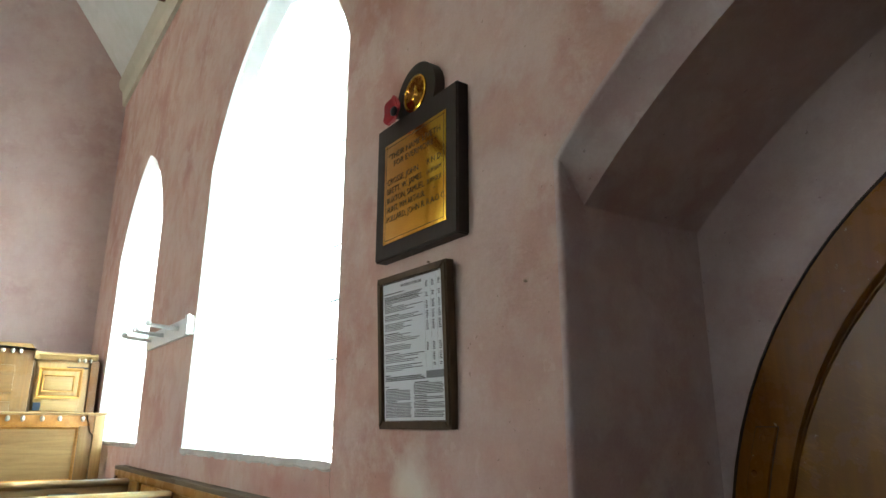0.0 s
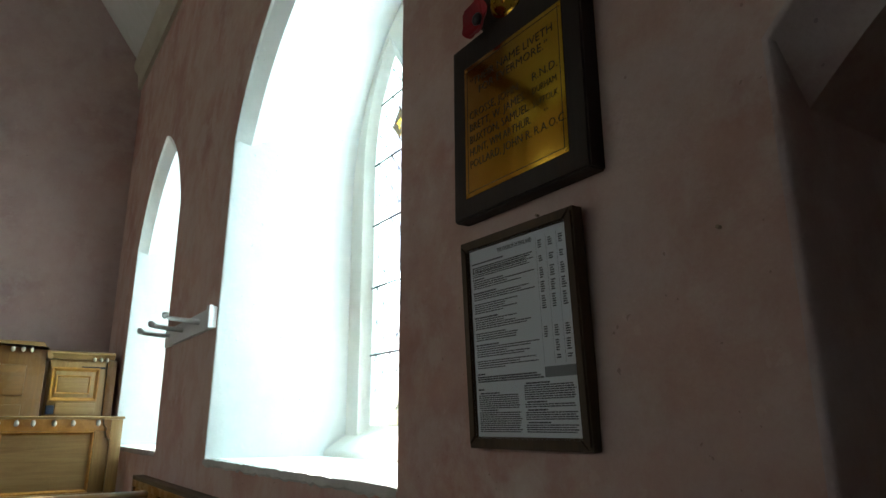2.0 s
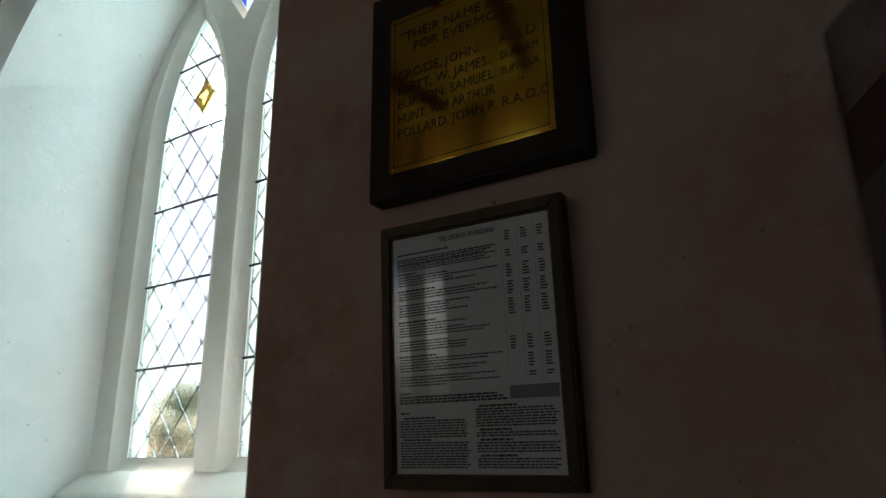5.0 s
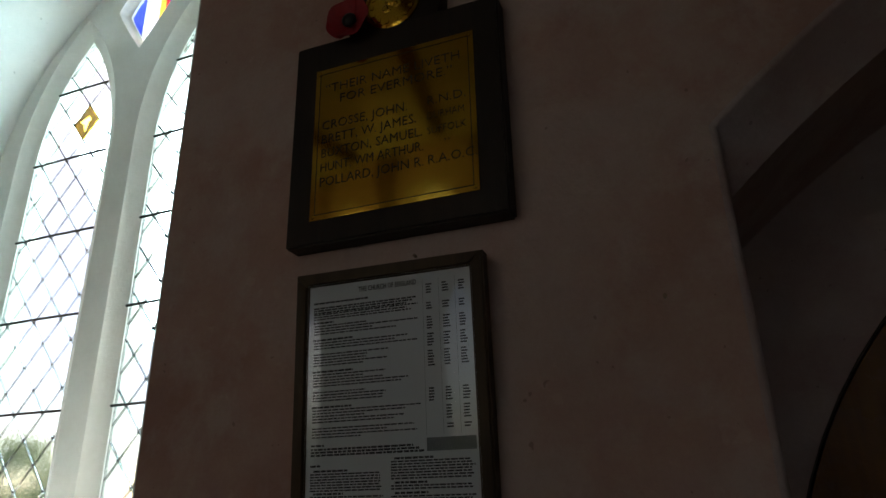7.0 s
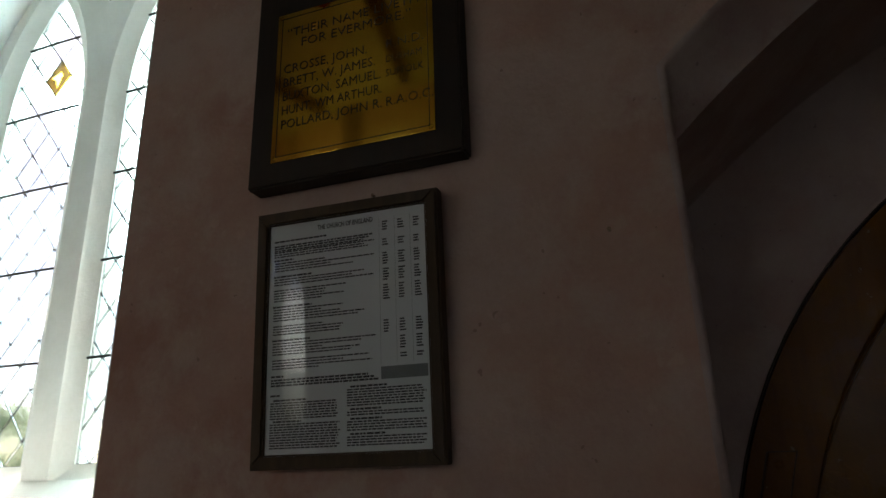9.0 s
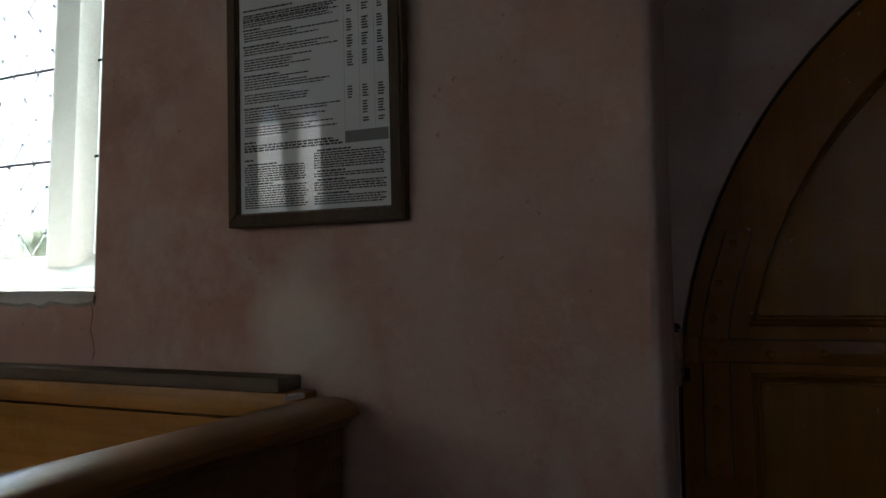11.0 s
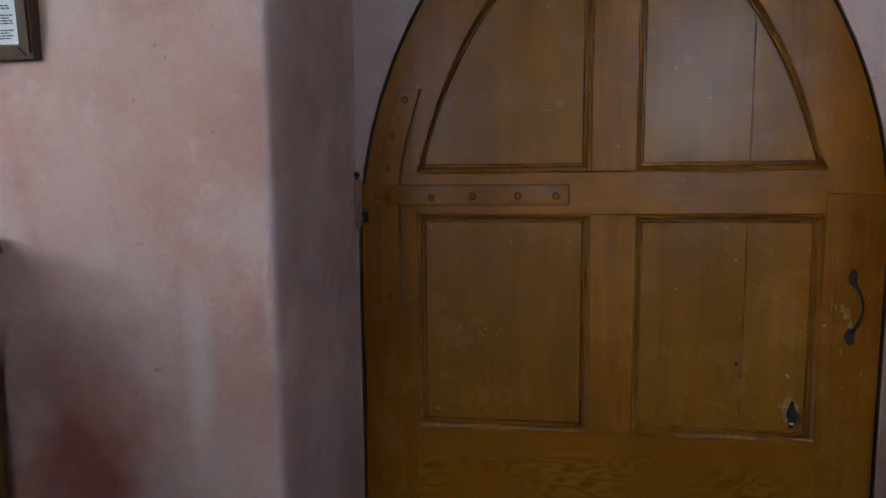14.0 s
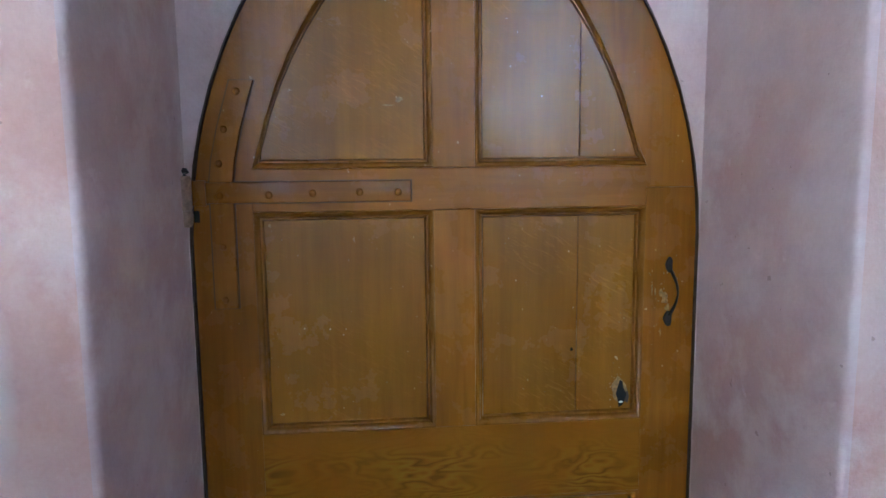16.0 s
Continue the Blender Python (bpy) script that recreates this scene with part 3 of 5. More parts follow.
def window(name, to_world, label, fine, pane_labels):
    """to_world maps (depth out of the room, along the wall, height) into the world."""
    w = base(name, *to_world(0, 0, 1.412), label, "window", kind="structure")
    # plastered reveal with a chamfered rear arch, and its sill
    bm = bmesh.new()
    spring = WIN_B.hi(WIN_B.middle + WIN_B.hw)
    rings = [(0.0, WIN_A.grown(edge), None), (0.004, WIN_A.grown(0.004), None), (0.014, WIN_A, None), (0.085, WIN_B, spring), (0.663, WIN_C, 3.30)]
    loft(bm, [[to_world(u, y, z) for y, z in reveal_ring(a, zs)] for u, a, zs in rings], closed=True)
    part("reveal", bm, M_WHITE, w, "white limewashed reveal", smooth=16)
    bm = loft(bmesh.new(), [[to_world(u, y, z) for y, z in a.outline()] for u, a in ((0.795, FRAME), (THICK, WIN_OUT))])
    part("outer_reveal", bm, M_STONE, w, "splayed outer stone reveal")
    # pierced stone: chamfered face, two pointed lights and an eyelet
    lights = [0.385, -0.265]
    bm = bmesh.new()
    front = [light_arch(m, 0.062) for m in lights] + [Kite(0.028)]
    put = lambda u: (lambda y, z: to_world(u, y, z))
    pierced(bm, put(0.660), (FRAME.y0, FRAME.y1, 1.412, 4), front, top=FRAME.hi, step=0.012)
    pierced(bm, put(0.80), (FRAME.y0, FRAME.y1, 1.412, 4), [light_arch(m, 0.02) for m in lights] + [Kite(0.01)], top=FRAME.hi, step=0.03)
    for g, back_g, make in ((0.062, 0.02, [lambda q, m=m: light_arch(m, q) for m in lights]), (0.028, 0.01, [Kite])):
        for f in make:
            loft(bm, [[to_world(u, y, z) for y, z in f(q).outline()] for u, q in ((0.660, g), (0.668, g * 0.9), (0.697, 0.008), (0.70, 0.0), (0.725, 0.0), (0.80, back_g))])
    part("tracery", bm, M_STONE, w, "pale chamfered limestone tracery")
    # sloping stone sill under the lights
    bm = bmesh.new()
    a = [(0.54, 1.405), (0.54, 1.428), (0.552, 1.446), (0.659, 1.514), (0.659, 1.405)]
    loft(bm, [[to_world(u, y, z) for u, z in a] for y in (-0.66, -0.3, 0.4, 0.785)])
    part("window_sill", bm, M_STONE, w, "weathered sloping stone sill")
    pw, ph = 0.141, 0.1745
    for m in lights:
        hull = light_arch(m).outline(10)[::-1]
        hull = [(y, z) for y, z in hull]
        area = sum(a[0] * b[1] - b[0] * a[1] for a, b in zip(hull, hull[1:] + hull[:1]))
        if area < 0:
            hull = hull[::-1]
        if fine:
            leads = bmesh.new()
            for i in range(-5, 6):
                for j in range(0, 26):
                    if (i + j) % 2 == 0:
                        continue
                    cy, cz = m + (0.030 if m > 0 else 0.014) + i * pw / 2, 1.558 + j * ph / 2
                    dia = [(cy - pw / 2, cz), (cy, cz - ph / 2), (cy + pw / 2, cz), (cy, cz + ph / 2)]
                    cell = clip_convex(dia, hull)
                    if len(cell) < 3:
                        continue
                    cell = [p for k, p in enumerate(cell) if (Vector(p) - Vector(cell[k - 1])).length > 1e-4]
                    if len(cell) < 3 or abs(sum(a[0] * b[1] - b[0] * a[1] for a, b in zip(cell, cell[1:] + cell[:1]))) < 4e-4:
                        continue
                    bm = bmesh.new()
                    tilt = random.uniform(-0.002, 0.002)
                    loft(bm, [[to_world(GLASS_U + tilt * (p[0] - cy) / 0.07 + d, *p) for p in cell] for d in (0, 0.003)])
                    for d in (0, 0.003):
                        bm.faces.new([bm.verts.new(to_world(GLASS_U + tilt * (p[0] - cy) / 0.07 + d, *p)) for p in cell])
                    bmesh.ops.remove_doubles(bm, verts=bm.verts, dist=1e-5)
                    special = pane_labels and m > 0 and abs(cy - (m - 0.0405)) < 0.012 and abs(cz - 3.118) < 0.06
                    ob = part("pane", bm, M_STAIN["yellow"] if special else M_GLASS, w, "stained glass quarry with a yellow figure on brown" if special else "", smooth=0)
                    ob.visible_shadow = False
                    if special:
                        # brown painted surround of the yellow figure
                        far_, near_ = [], []
                        for k in range(24):
                            a = k * math.pi / 12
                            c, q = math.cos(a), math.sin(a)
                            r = 1 / (abs(c) / (pw / 2 - 0.004) + abs(q) / (ph / 2 - 0.004))
                            far_.append((cy + r * c, cz + r * q))
                            r *= 0.40 + 0.14 * math.sin(3 * a + 0.6) + 0.08 * math.sin(7 * a)
                            near_.append((cy + r * c, cz + r * q))
                        bm = loft(bmesh.new(), [[to_world(GLASS_U - d, *p) for p in ring] for d, ring in ((0.003, far_), (0.003, near_), (0.0015, near_), (0.0015, far_), (0.003, far_))])
                        bmesh.ops.remove_doubles(bm, verts=bm.verts, dist=1e-5)
                        part("surround", bm, M_STAIN["brown"], ob, "brown painted glass").visible_shadow = False
                    for k, p in enumerate(cell):
                        q = cell[(k + 1) % len(cell)]
                        d = Vector((q[0] - p[0], q[1] - p[1]))
                        n = Vector((-d.y, d.x)).normalized() * 0.0016
                        for u in (GLASS_U - 0.003, GLASS_U + 0.006):
                            leads.faces.new([leads.verts.new(to_world(u, *r)) for r in ((p[0] + n.x, p[1] + n.y), (q[0] + n.x, q[1] + n.y), (q[0] - n.x, q[1] - n.y), (p[0] - n.x, p[1] - n.y))])
                    for p in ((cy - pw / 2, cz), (cy, cz - ph / 2)):
                        if len(clip_convex([(p[0] - 0.001, p[1]), (p[0], p[1] - 0.001), (p[0] + 0.001, p[1] + 0.001)], hull)) > 2:
                            bmesh.ops.create_icosphere(leads, subdivisions=1, radius=0.005, matrix=Matrix.Translation(to_world(GLASS_U - 0.004, *p)))
            tagged(part("leading", leads, M_LEAD, w, "dull grey lead lattice", smooth=0), kind="stuff")
        else:
            bm = bmesh.new()
            loft(bm, [[to_world(GLASS_U + d, *p) for p in hull] for d in (0, 0.003)])
            for d in (0, 0.003):
                bm.faces.new([bm.verts.new(to_world(GLASS_U + d, *p)) for p in hull])
            bmesh.ops.remove_doubles(bm, verts=bm.verts, dist=1e-5)
            part("pane", bm, M_FLAT_GLASS, w, smooth=0).visible_shadow = False
            leads = bmesh.new()
            for i in range(-6, 30):
                for k in (1, -1):
                    z0 = 1.562 + i * ph
                    p, q = (m - 0.205, z0 if k > 0 else z0), (m + 0.205, z0 + k * 0.41 * ph / pw)
                    n = 14
                    run = [(p[0] + (q[0] - p[0]) * s / n, p[1] + (q[1] - p[1]) * s / n) for s in range(n + 1)]
                    arch = light_arch(m)
                    for a, b in zip(run, run[1:]):
                        if all(1.562 < c[1] < arch.hi(c[0]) for c in (a, b)):
                            leads.faces.new([leads.verts.new(to_world(GLASS_U - 0.003, *c)) for c in ((a[0], a[1] + 0.004), (b[0], b[1] + 0.004), (b[0], b[1] - 0.004), (a[0], a[1] - 0.004))])
            tagged(part("leading", leads, M_LEAD, w, "dull grey lead lattice", smooth=0), kind="stuff")
        arch = light_arch(m)
        for z in BARS:
            ys = [y for y in (m - 0.205 + k * 0.41 / 60 for k in range(61)) if arch.hi(y) > z]
            bm = tube(bmesh.new(), [to_world(GLASS_U - 0.014, ys[0] - 0.004, z), to_world(GLASS_U - 0.014, m, z + 0.002), to_world(GLASS_U - 0.014, ys[-1] + 0.004, z)], 0.0052, 6)
            part("saddle_bar", bm, M_IRON, w)
    # stained eyelet
    hull = Kite().outline()
    pieces = [("blue", -0.3, -0.02), ("red", -0.02, 0.0), ("yellow", 0.0, 0.03), ("clear", 0.03, 0.115), ("blue", 0.115, 0.3)]
    for k, a, b in pieces:
        poly = clip_convex(hull, [(a, 3.2), (b, 3.2), (b, 4.1), (a, 4.1)])
        if len(poly) < 3:
            continue
        bm = bmesh.new()
        loft(bm, [[to_world(GLASS_U + d, *p) for p in poly] for d in (0, 0.003)])
        for d in (0, 0.003):
            bm.faces.new([bm.verts.new(to_world(GLASS_U + d, *p)) for p in poly])
        bmesh.ops.remove_doubles(bm, verts=bm.verts, dist=1e-5)
        part("eyelet_pane", bm, M_STAIN[k], w, k + " stained glass" if k != "clear" else "", smooth=0).visible_shadow = False
    return w


def south(yc, scale=1.0, lift=0.0):
    return lambda u, y, z: Vector((FACE + u, yc + y * scale, z + lift))


def north(yc):
    return lambda u, y, z: Vector((OPPOSITE - u, yc - y, z))


window("window_1", south(SOUTH_WINDOWS[0]), "two-light pointed leaded window in a deep white reveal", True, True)
window("window_2", south(SOUTH_WINDOWS[1], NARROW[1]), "two-light pointed leaded window in a deep white reveal", False, False)
for k, y in enumerate(NORTH_WINDOWS):
    window("window_%d" % (k + 3), north(y), "two-light pointed leaded window in the far wall", False, False)
for y in SOUTH_WINDOWS:
    window_lamp(FACE + 1.45, y, -1, 2.0, 4.05, 1.3, SKY_SOUTH, (0.60, 0.94, 1.0), drop=0.6)
for y, bright in zip(NORTH_WINDOWS, SKY_NORTH):
    window_lamp(OPPOSITE - 0.93, y, 1, 1.55, 3.86, 1.12, bright, (1.0, 0.93, 0.83))

# ---- outside: churchyard and a tree beyond the glass ----
bm = bmesh.new()
n = 24
rows = [[bm.verts.new((x, y, -0.35)) for x in (-900, -60, -6, 2.2, 12, 60, 900)] for y in (-900, -60, -4, 3, 9, 60, 900)]
for a, b in zip(rows, rows[1:]):
    for i in range(len(a) - 1):
        bm.faces.new((a[i], a[i + 1], b[i + 1], b[i]))
tagged(part("ground", bm, M_GRASS, smooth=0), "green churchyard grass outside the church", "ground", kind="structure")


def tree(x, y, height, spread, seed):
    rng = random.Random(seed)
    t = base("tree", x, y, -0.35, "leafy green churchyard tree standing on the grass", "tree")
    bm = bmesh.new()
    tube(bm, [(x, y, -0.36), (x + 0.03, y, 0.5), (x - 0.04, y + 0.05, height * 0.5), (x, y, height * 0.75)], [0.16, 0.11, 0.08, 0.03], 9)
    tips = []
    for k in range(9):
        a, z = k * 2.4, height * (0.25 + 0.05 * k)
        tip = (x + spread * 0.7 * math.cos(a), y + spread * 0.7 * math.sin(a), z + 0.6)
        tips.append(tip)
        limb = bmesh.new()
        tube(limb, [(x, y, z), ((x + tip[0]) / 2, (y + tip[1]) / 2, z + 0.4), tip], [0.05, 0.035, 0.012], 6)
        part("limb", limb, M_BARK, t)
    part("trunk", bm, M_BARK, t)
    bm = bmesh.new()
    for k in range(5000):
        c = rng.choice(tips)
        r = abs(rng.gauss(0, 0.42)) * spread * 0.5
        d = Vector((rng.gauss(0, 1), rng.gauss(0, 1), rng.gauss(0, 1))).normalized() * r
        p = Vector(c) + d
        q = Euler((rng.uniform(0, 6), rng.uniform(0, 6), rng.uniform(0, 6))).to_matrix()
        s = rng.uniform(0.04, 0.08)
        bm.faces.new([bm.verts.new(p + q @ Vector(v)) for v in ((-s, 0, 0), (0, -s * 0.5, 0.01), (s * 1.2, 0, -0.01), (0, s * 0.5, 0.01))])
    tagged(part("crown", bm, M_LEAF, t, smooth=0), kind="stuff")
    return t


tree(9.6, 14.2, 3.3, 1.6, 3)


# ---- church door ----
class Panel:
    def __init__(self, y0, y1, z0, z1, arched=False):
        self.y0, self.y1, self.z0, self.z1, self.arched = y0, y1, z0, z1, arched

    def hi(self, y):
        if not self.arched:
            return self.z1
        return max(self.z0, DOOR_LEAF.z0 + math.sqrt(max(PANEL_R ** 2 - (abs(y) - DOOR_LEAF.c) ** 2, 0.0)))

    def lo(self, y):
        return self.z0

    def ys(self, n=14):
        return [self.y0 + (self.y1 - self.y0) * k / n for k in range(n + 1)]

    def outline(self, g=0.0):
        """The outline, drawn in by g."""
        ys = [self.y0 + g + (self.y1 - self.y0 - 2 * g) * k / 14 for k in range(15)]
        return [(ys[0], self.z0 + g)] + [(y, max(self.hi(y) - g * (1.25 if self.arched else 1), self.z0 + g)) for y in ys] + [(ys[-1], self.z0 + g)]


FRONT = 1.720
door = base("door_1", 1.75, DOOR_Y, 0.0, "closed pointed-arch church door in grained yellow-brown varnish with six panels", "door", kind="structure")
put = lambda u: (lambda y, z: (u, y + DOOR_Y, z))
PANELS = [Panel(a, b, z0, z1, z1 == 3) for z0, z1 in ((1.327, 3), (0.692, 1.228), (0.13, 0.50)) for a, b in ((0.046, 0.464), (-0.472, -0.052))]


def framing(name, y0, y1, z0, top, mat, lab="", gap=0.0003):
    """A stile or rail of the door, with a fine joint round it."""
    ys = sorted({y0 + gap, y1 - gap} | {y for y in (-0.5931, 0.5931) if y0 < y < y1} | {y0 + (y1 - y0) * k / 12 for k in range(1, 12)})
    ring = lambda e: [(y, z0 + gap + e) for y in ys] + [(y, top(y) - gap - e) for y in ys[::-1]]
    bm = bmesh.new()
    loft(bm, [[(u, y + DOOR_Y, z) for y, z in ring(e)] for u, e in ((FRONT + 0.05, 0), (FRONT + 0.0015, 0), (FRONT, 0.0012))])
    cols = [((y, z0 + gap + 0.0012), (y, top(y) - gap - 0.0012)) for y in ys]
    for u, flip in ((FRONT, 1), (FRONT + 0.05, -1)):
        for (a, b), (c, d) in zip(cols, cols[1:]):
            bm.faces.new([bm.verts.new((u, p[0] + DOOR_Y, p[1])) for p in (a, c, d, b)])
    bmesh.ops.remove_doubles(bm, verts=bm.verts, dist=2e-5)
    return part(name, bm, mat, door, lab, smooth=30)


leaf_top = lambda y: DOOR_LEAF.hi(y)
stile_top = lambda y: min(leaf_top(y), 1.2745)
inner_top = lambda y: DOOR_LEAF.z0 + math.sqrt(max(PANEL_R ** 2 - (abs(y) - DOOR_LEAF.c) ** 2, 0.0))
framing("stile", 0.464, DOOR_LEAF.hw, 0.012, stile_top, M_DOOR)
framing("stile", -DOOR_LEAF.hw, -0.472, 0.012, stile_top, M_DOOR)
framing("muntin", -0.052, 0.046, 0.692, lambda y: 1.228, M_DOOR)
framing("muntin", -0.052, 0.046, 1.327, inner_top, M_DOOR)
framing("muntin", -0.052, 0.046, 0.13, lambda y: 0.50, M_DOOR)
framing("middle_rail", -0.472, 0.464, 1.228, lambda y: 1.327, M_DOOR_RAIL)
framing("lock_rail", -0.472, 0.464, 0.50, lambda y: 0.692, M_DOOR_FLAME, "rail with bold flame-like oak graining")
framing("bottom_rail", -0.472, 0.464, 0.012, lambda y: 0.13, M_DOOR_RAIL)
# curved head between the panel arch and the edge of the door
bm = bmesh.new()
ys = [-0.5931 + 0.1211 * k / 8 for k in range(8)] + [-0.472 + 0.936 * k / 40 for k in range(40)] + [0.464 + 0.1291 * k / 8 for k in range(9)]
low = lambda y, other: 1.275 if (y + other) / 2 < -0.472 or (y + other) / 2 > 0.464 else max(inner_top(y), 1.328)
for u in (FRONT, FRONT + 0.05):
    for a, b in zip(ys, ys[1:]):
        bm.faces.new([bm.verts.new((u, y + DOOR_Y, z)) for y, z in ((a, low(a, b)), (b, low(b, a)), (b, leaf_top(b)), (a, leaf_top(a)))])
loft(bm, [[(u, y + DOOR_Y, leaf_top(y)) for y in ys] for u in (FRONT, FRONT + 0.05)], closed=False)
bmesh.ops.remove_doubles(bm, verts=bm.verts, dist=2e-5)
part("arched_head", bm, M_DOOR, door, smooth=30)
for p in PANELS:
    bm = bmesh.new()
    rings = ((0.0, 0.0), (0.003, -0.0015), (0.008, 0.001), (0.012, 0.007), (0.014, 0.011), (0.018, 0.011), (0.021, 0.017), (0.022, 0.022))
    loft(bm, [[(FRONT + u, y + DOOR_Y, z) for y, z in p.outline(g)] for g, u in rings])
    part("moulding", bm, M_DOOR_MOULD, door, "darker ogee panel moulding")
    seams = [p.y0 + 0.004, p.y1 - 0.004] if p.y0 > 0 else [p.y0 + 0.004, -0.309, p.y1 - 0.004]
    for a, b in zip(seams, seams[1:]):
        a, b = a + 0.0008, b - 0.0008
        bm = bmesh.new()
        cols = [a + (b - a) * k / 10 for k in range(11)]
        for u in (FRONT + 0.0185, FRONT + 0.032):
            for c, d in zip(cols, cols[1:]):
                bm.faces.new([bm.verts.new((u, y + DOOR_Y, z)) for y, z in ((c, p.z0 + 0.004), (d, p.z0 + 0.004), (d, p.hi(d) - 0.004), (c, p.hi(c) - 0.004))])
        for y in (a, b):
            bm.faces.new([bm.verts.new((u, y + DOOR_Y, z)) for u, z in ((FRONT + 0.0185, p.z0 + 0.004), (FRONT + 0.032, p.z0 + 0.004), (FRONT + 0.032, p.hi(y) - 0.004), (FRONT + 0.0185, p.hi(y) - 0.004))])
        bmesh.ops.remove_doubles(bm, verts=bm.verts, dist=2e-5)
        part("panel", bm, M_DOOR_PANEL, door, smooth=0)
# strap hinge: cross band, two curved arms up and down, knuckle and bolts
part("paint_seam", box(FRONT - 0.0015, FRONT + 0.001, 0.583, 1.09, 1.2475, 1.3005), M_PAINT_SEAM, door, "dark paint seam round the hinge")
hinge = part("hinge", box(FRONT - 0.007, FRONT + 0.001, 0.586, 1.095, 1.250, 1.298, 0.003), M_DOOR_RAIL, door, "iron strap hinge painted over in the door's brown")
arm, seam = bmesh.new(), bmesh.new()
for side, zs in ((1, (1.298, 1.35, 1.42, 1.525)), (-1, (1.25, 1.17, 1.09, 1.006))):
    ring, wide = [], []
    for z in zs:
        off = 1.018 - (0.055 * ((z - 1.298) / 0.227) ** 1.4 if side > 0 else 0)
        ring.append([(FRONT - 0.008, off + 0.025, z), (FRONT - 0.008, off - 0.025, z), (FRONT + 0.001, off - 0.027, z), (FRONT + 0.001, off + 0.027, z)])
        zz = z + (0.0025 * side if z == zs[-1] else 0)
        wide.append([(FRONT - 0.0015, off + 0.0295, zz), (FRONT - 0.0015, off - 0.0295, zz), (FRONT + 0.001, off - 0.0295, zz), (FRONT + 0.001, off + 0.0295, zz)])
    loft(arm, ring)
    loft(seam, wide)
    seam.faces.new([seam.verts.new(q) for q in wide[-1]])
    arm.faces.new([arm.verts.new(q) for q in ring[-1]])
bmesh.ops.remove_doubles(arm, verts=arm.verts, dist=1e-5)
part("paint_seam", seam, M_PAINT_SEAM, door, "dark paint seam round the hinge", smooth=0)
part("hinge_arm", arm, M_DOOR, door, "painted iron arm of the hinge", smooth=30)
for y, z in ((0.912, 1.268), (0.813, 1.271), (0.705, 1.272), (0.616, 1.271), (1.022, 1.268), (0.974, 1.501), (1.006, 1.417), (1.02, 1.34), (1.02, 1.026), (1.02, 1.15)):
    bm = bmesh.new()
    bmesh.ops.create_uvsphere(bm, u_segments=10, v_segments=6, radius=0.009, matrix=Matrix.Translation((FRONT - 0.006, y, z)) @ Matrix.Diagonal((0.6, 1, 1, 1)))
    part("bolt", bm, M_DOOR_RAIL, hinge)
bm = tube(bmesh.new(), [(FRONT - 0.016, 1.098, 1.236), (FRONT - 0.016, 1.098, 1.240), (FRONT - 0.016, 1.098, 1.308), (FRONT - 0.016, 1.098, 1.313)], [0.015, 0.017, 0.017, 0.014], 14)
knuckle = part("knuckle", bm, M_RUST, door, "chipped brown-painted hinge knuckle")
part("finial", tube(bmesh.new(), [(FRONT - 0.014, 1.096, 1.312), (FRONT - 0.014, 1.096, 1.322), (FRONT - 0.013, 1.094, 1.331)], [0.011, 0.012, 0.005], 10), M_IRON, knuckle)
part("hinge_plate", box(FRONT - 0.012, FRONT + 0.001, 1.052, 1.09, 1.245, 1.303, 0.003), M_DOOR_RAIL, knuckle)
bm = add_box(tube(bmesh.new(), [(FRONT - 0.016, 1.094, 1.198), (FRONT - 0.016, 1.094, 1.204), (FRONT - 0.016, 1.094, 1.235)], [0.009, 0.013, 0.013], 12), FRONT - 0.024, FRONT + 0.03, 1.086, 1.108, 1.203, 1.226, 0.003)
part("pin_bracket", bm, M_RUST, door, "chipped rusty hinge pin bracket")
# black patch paints the shade of the hollow below the hinge
part("hinge_hollow", box(FRONT - 0.0006, FRONT + 0.002, 1.070, 1.083, 1.207, 1.234), M_HOLE_SHADE, door, "black patch standing for the shaded hollow under the hinge")
# pull handle
bm = bmesh.new()
arc = [k / 14 for k in range(15)]
tube(bm, [(FRONT - 0.004 - 0.022 * math.sin(math.pi * k), -0.051 - 0.010 * math.sin(math.pi * k ** 0.9), 1.070 - 0.112 * k) for k in arc], [0.0024 + 0.0020 * abs(2 * k - 1) for k in arc], 8)
handle = part("handle", bm, M_WORN, door, "worn brown-black wrought-iron pull handle")
for z, wide, h in ((1.083, 0.0085, 0.020), (0.948, 0.0105, 0.020)):
    bm = bmesh.new()
    prism(bm, [(-0.048 + wide * math.cos(k * 0.524) * (1 + 0.2 * math.cos(k * 1.57)), z + h * math.sin(k * 0.524)) for k in range(12)], 0, FRONT - 0.004, FRONT + 0.001)
    part("handle_plate", bm, M_WORN, handle)


def chip(y, z, ry, rz, depth, rng, front, mat, label="", name="worn_patch"):
    """A ragged flake of missing paint."""
    bm = bmesh.new()
    prism(bm, [(y + ry * math.cos(k * 0.628) * rng.uniform(0.55, 1.2), z + rz * math.sin(k * 0.628) * rng.uniform(0.6, 1.2)) for k in range(10)], 0, front - depth, front + 0.001)
    return part(name, bm, mat, door, label, smooth=0)


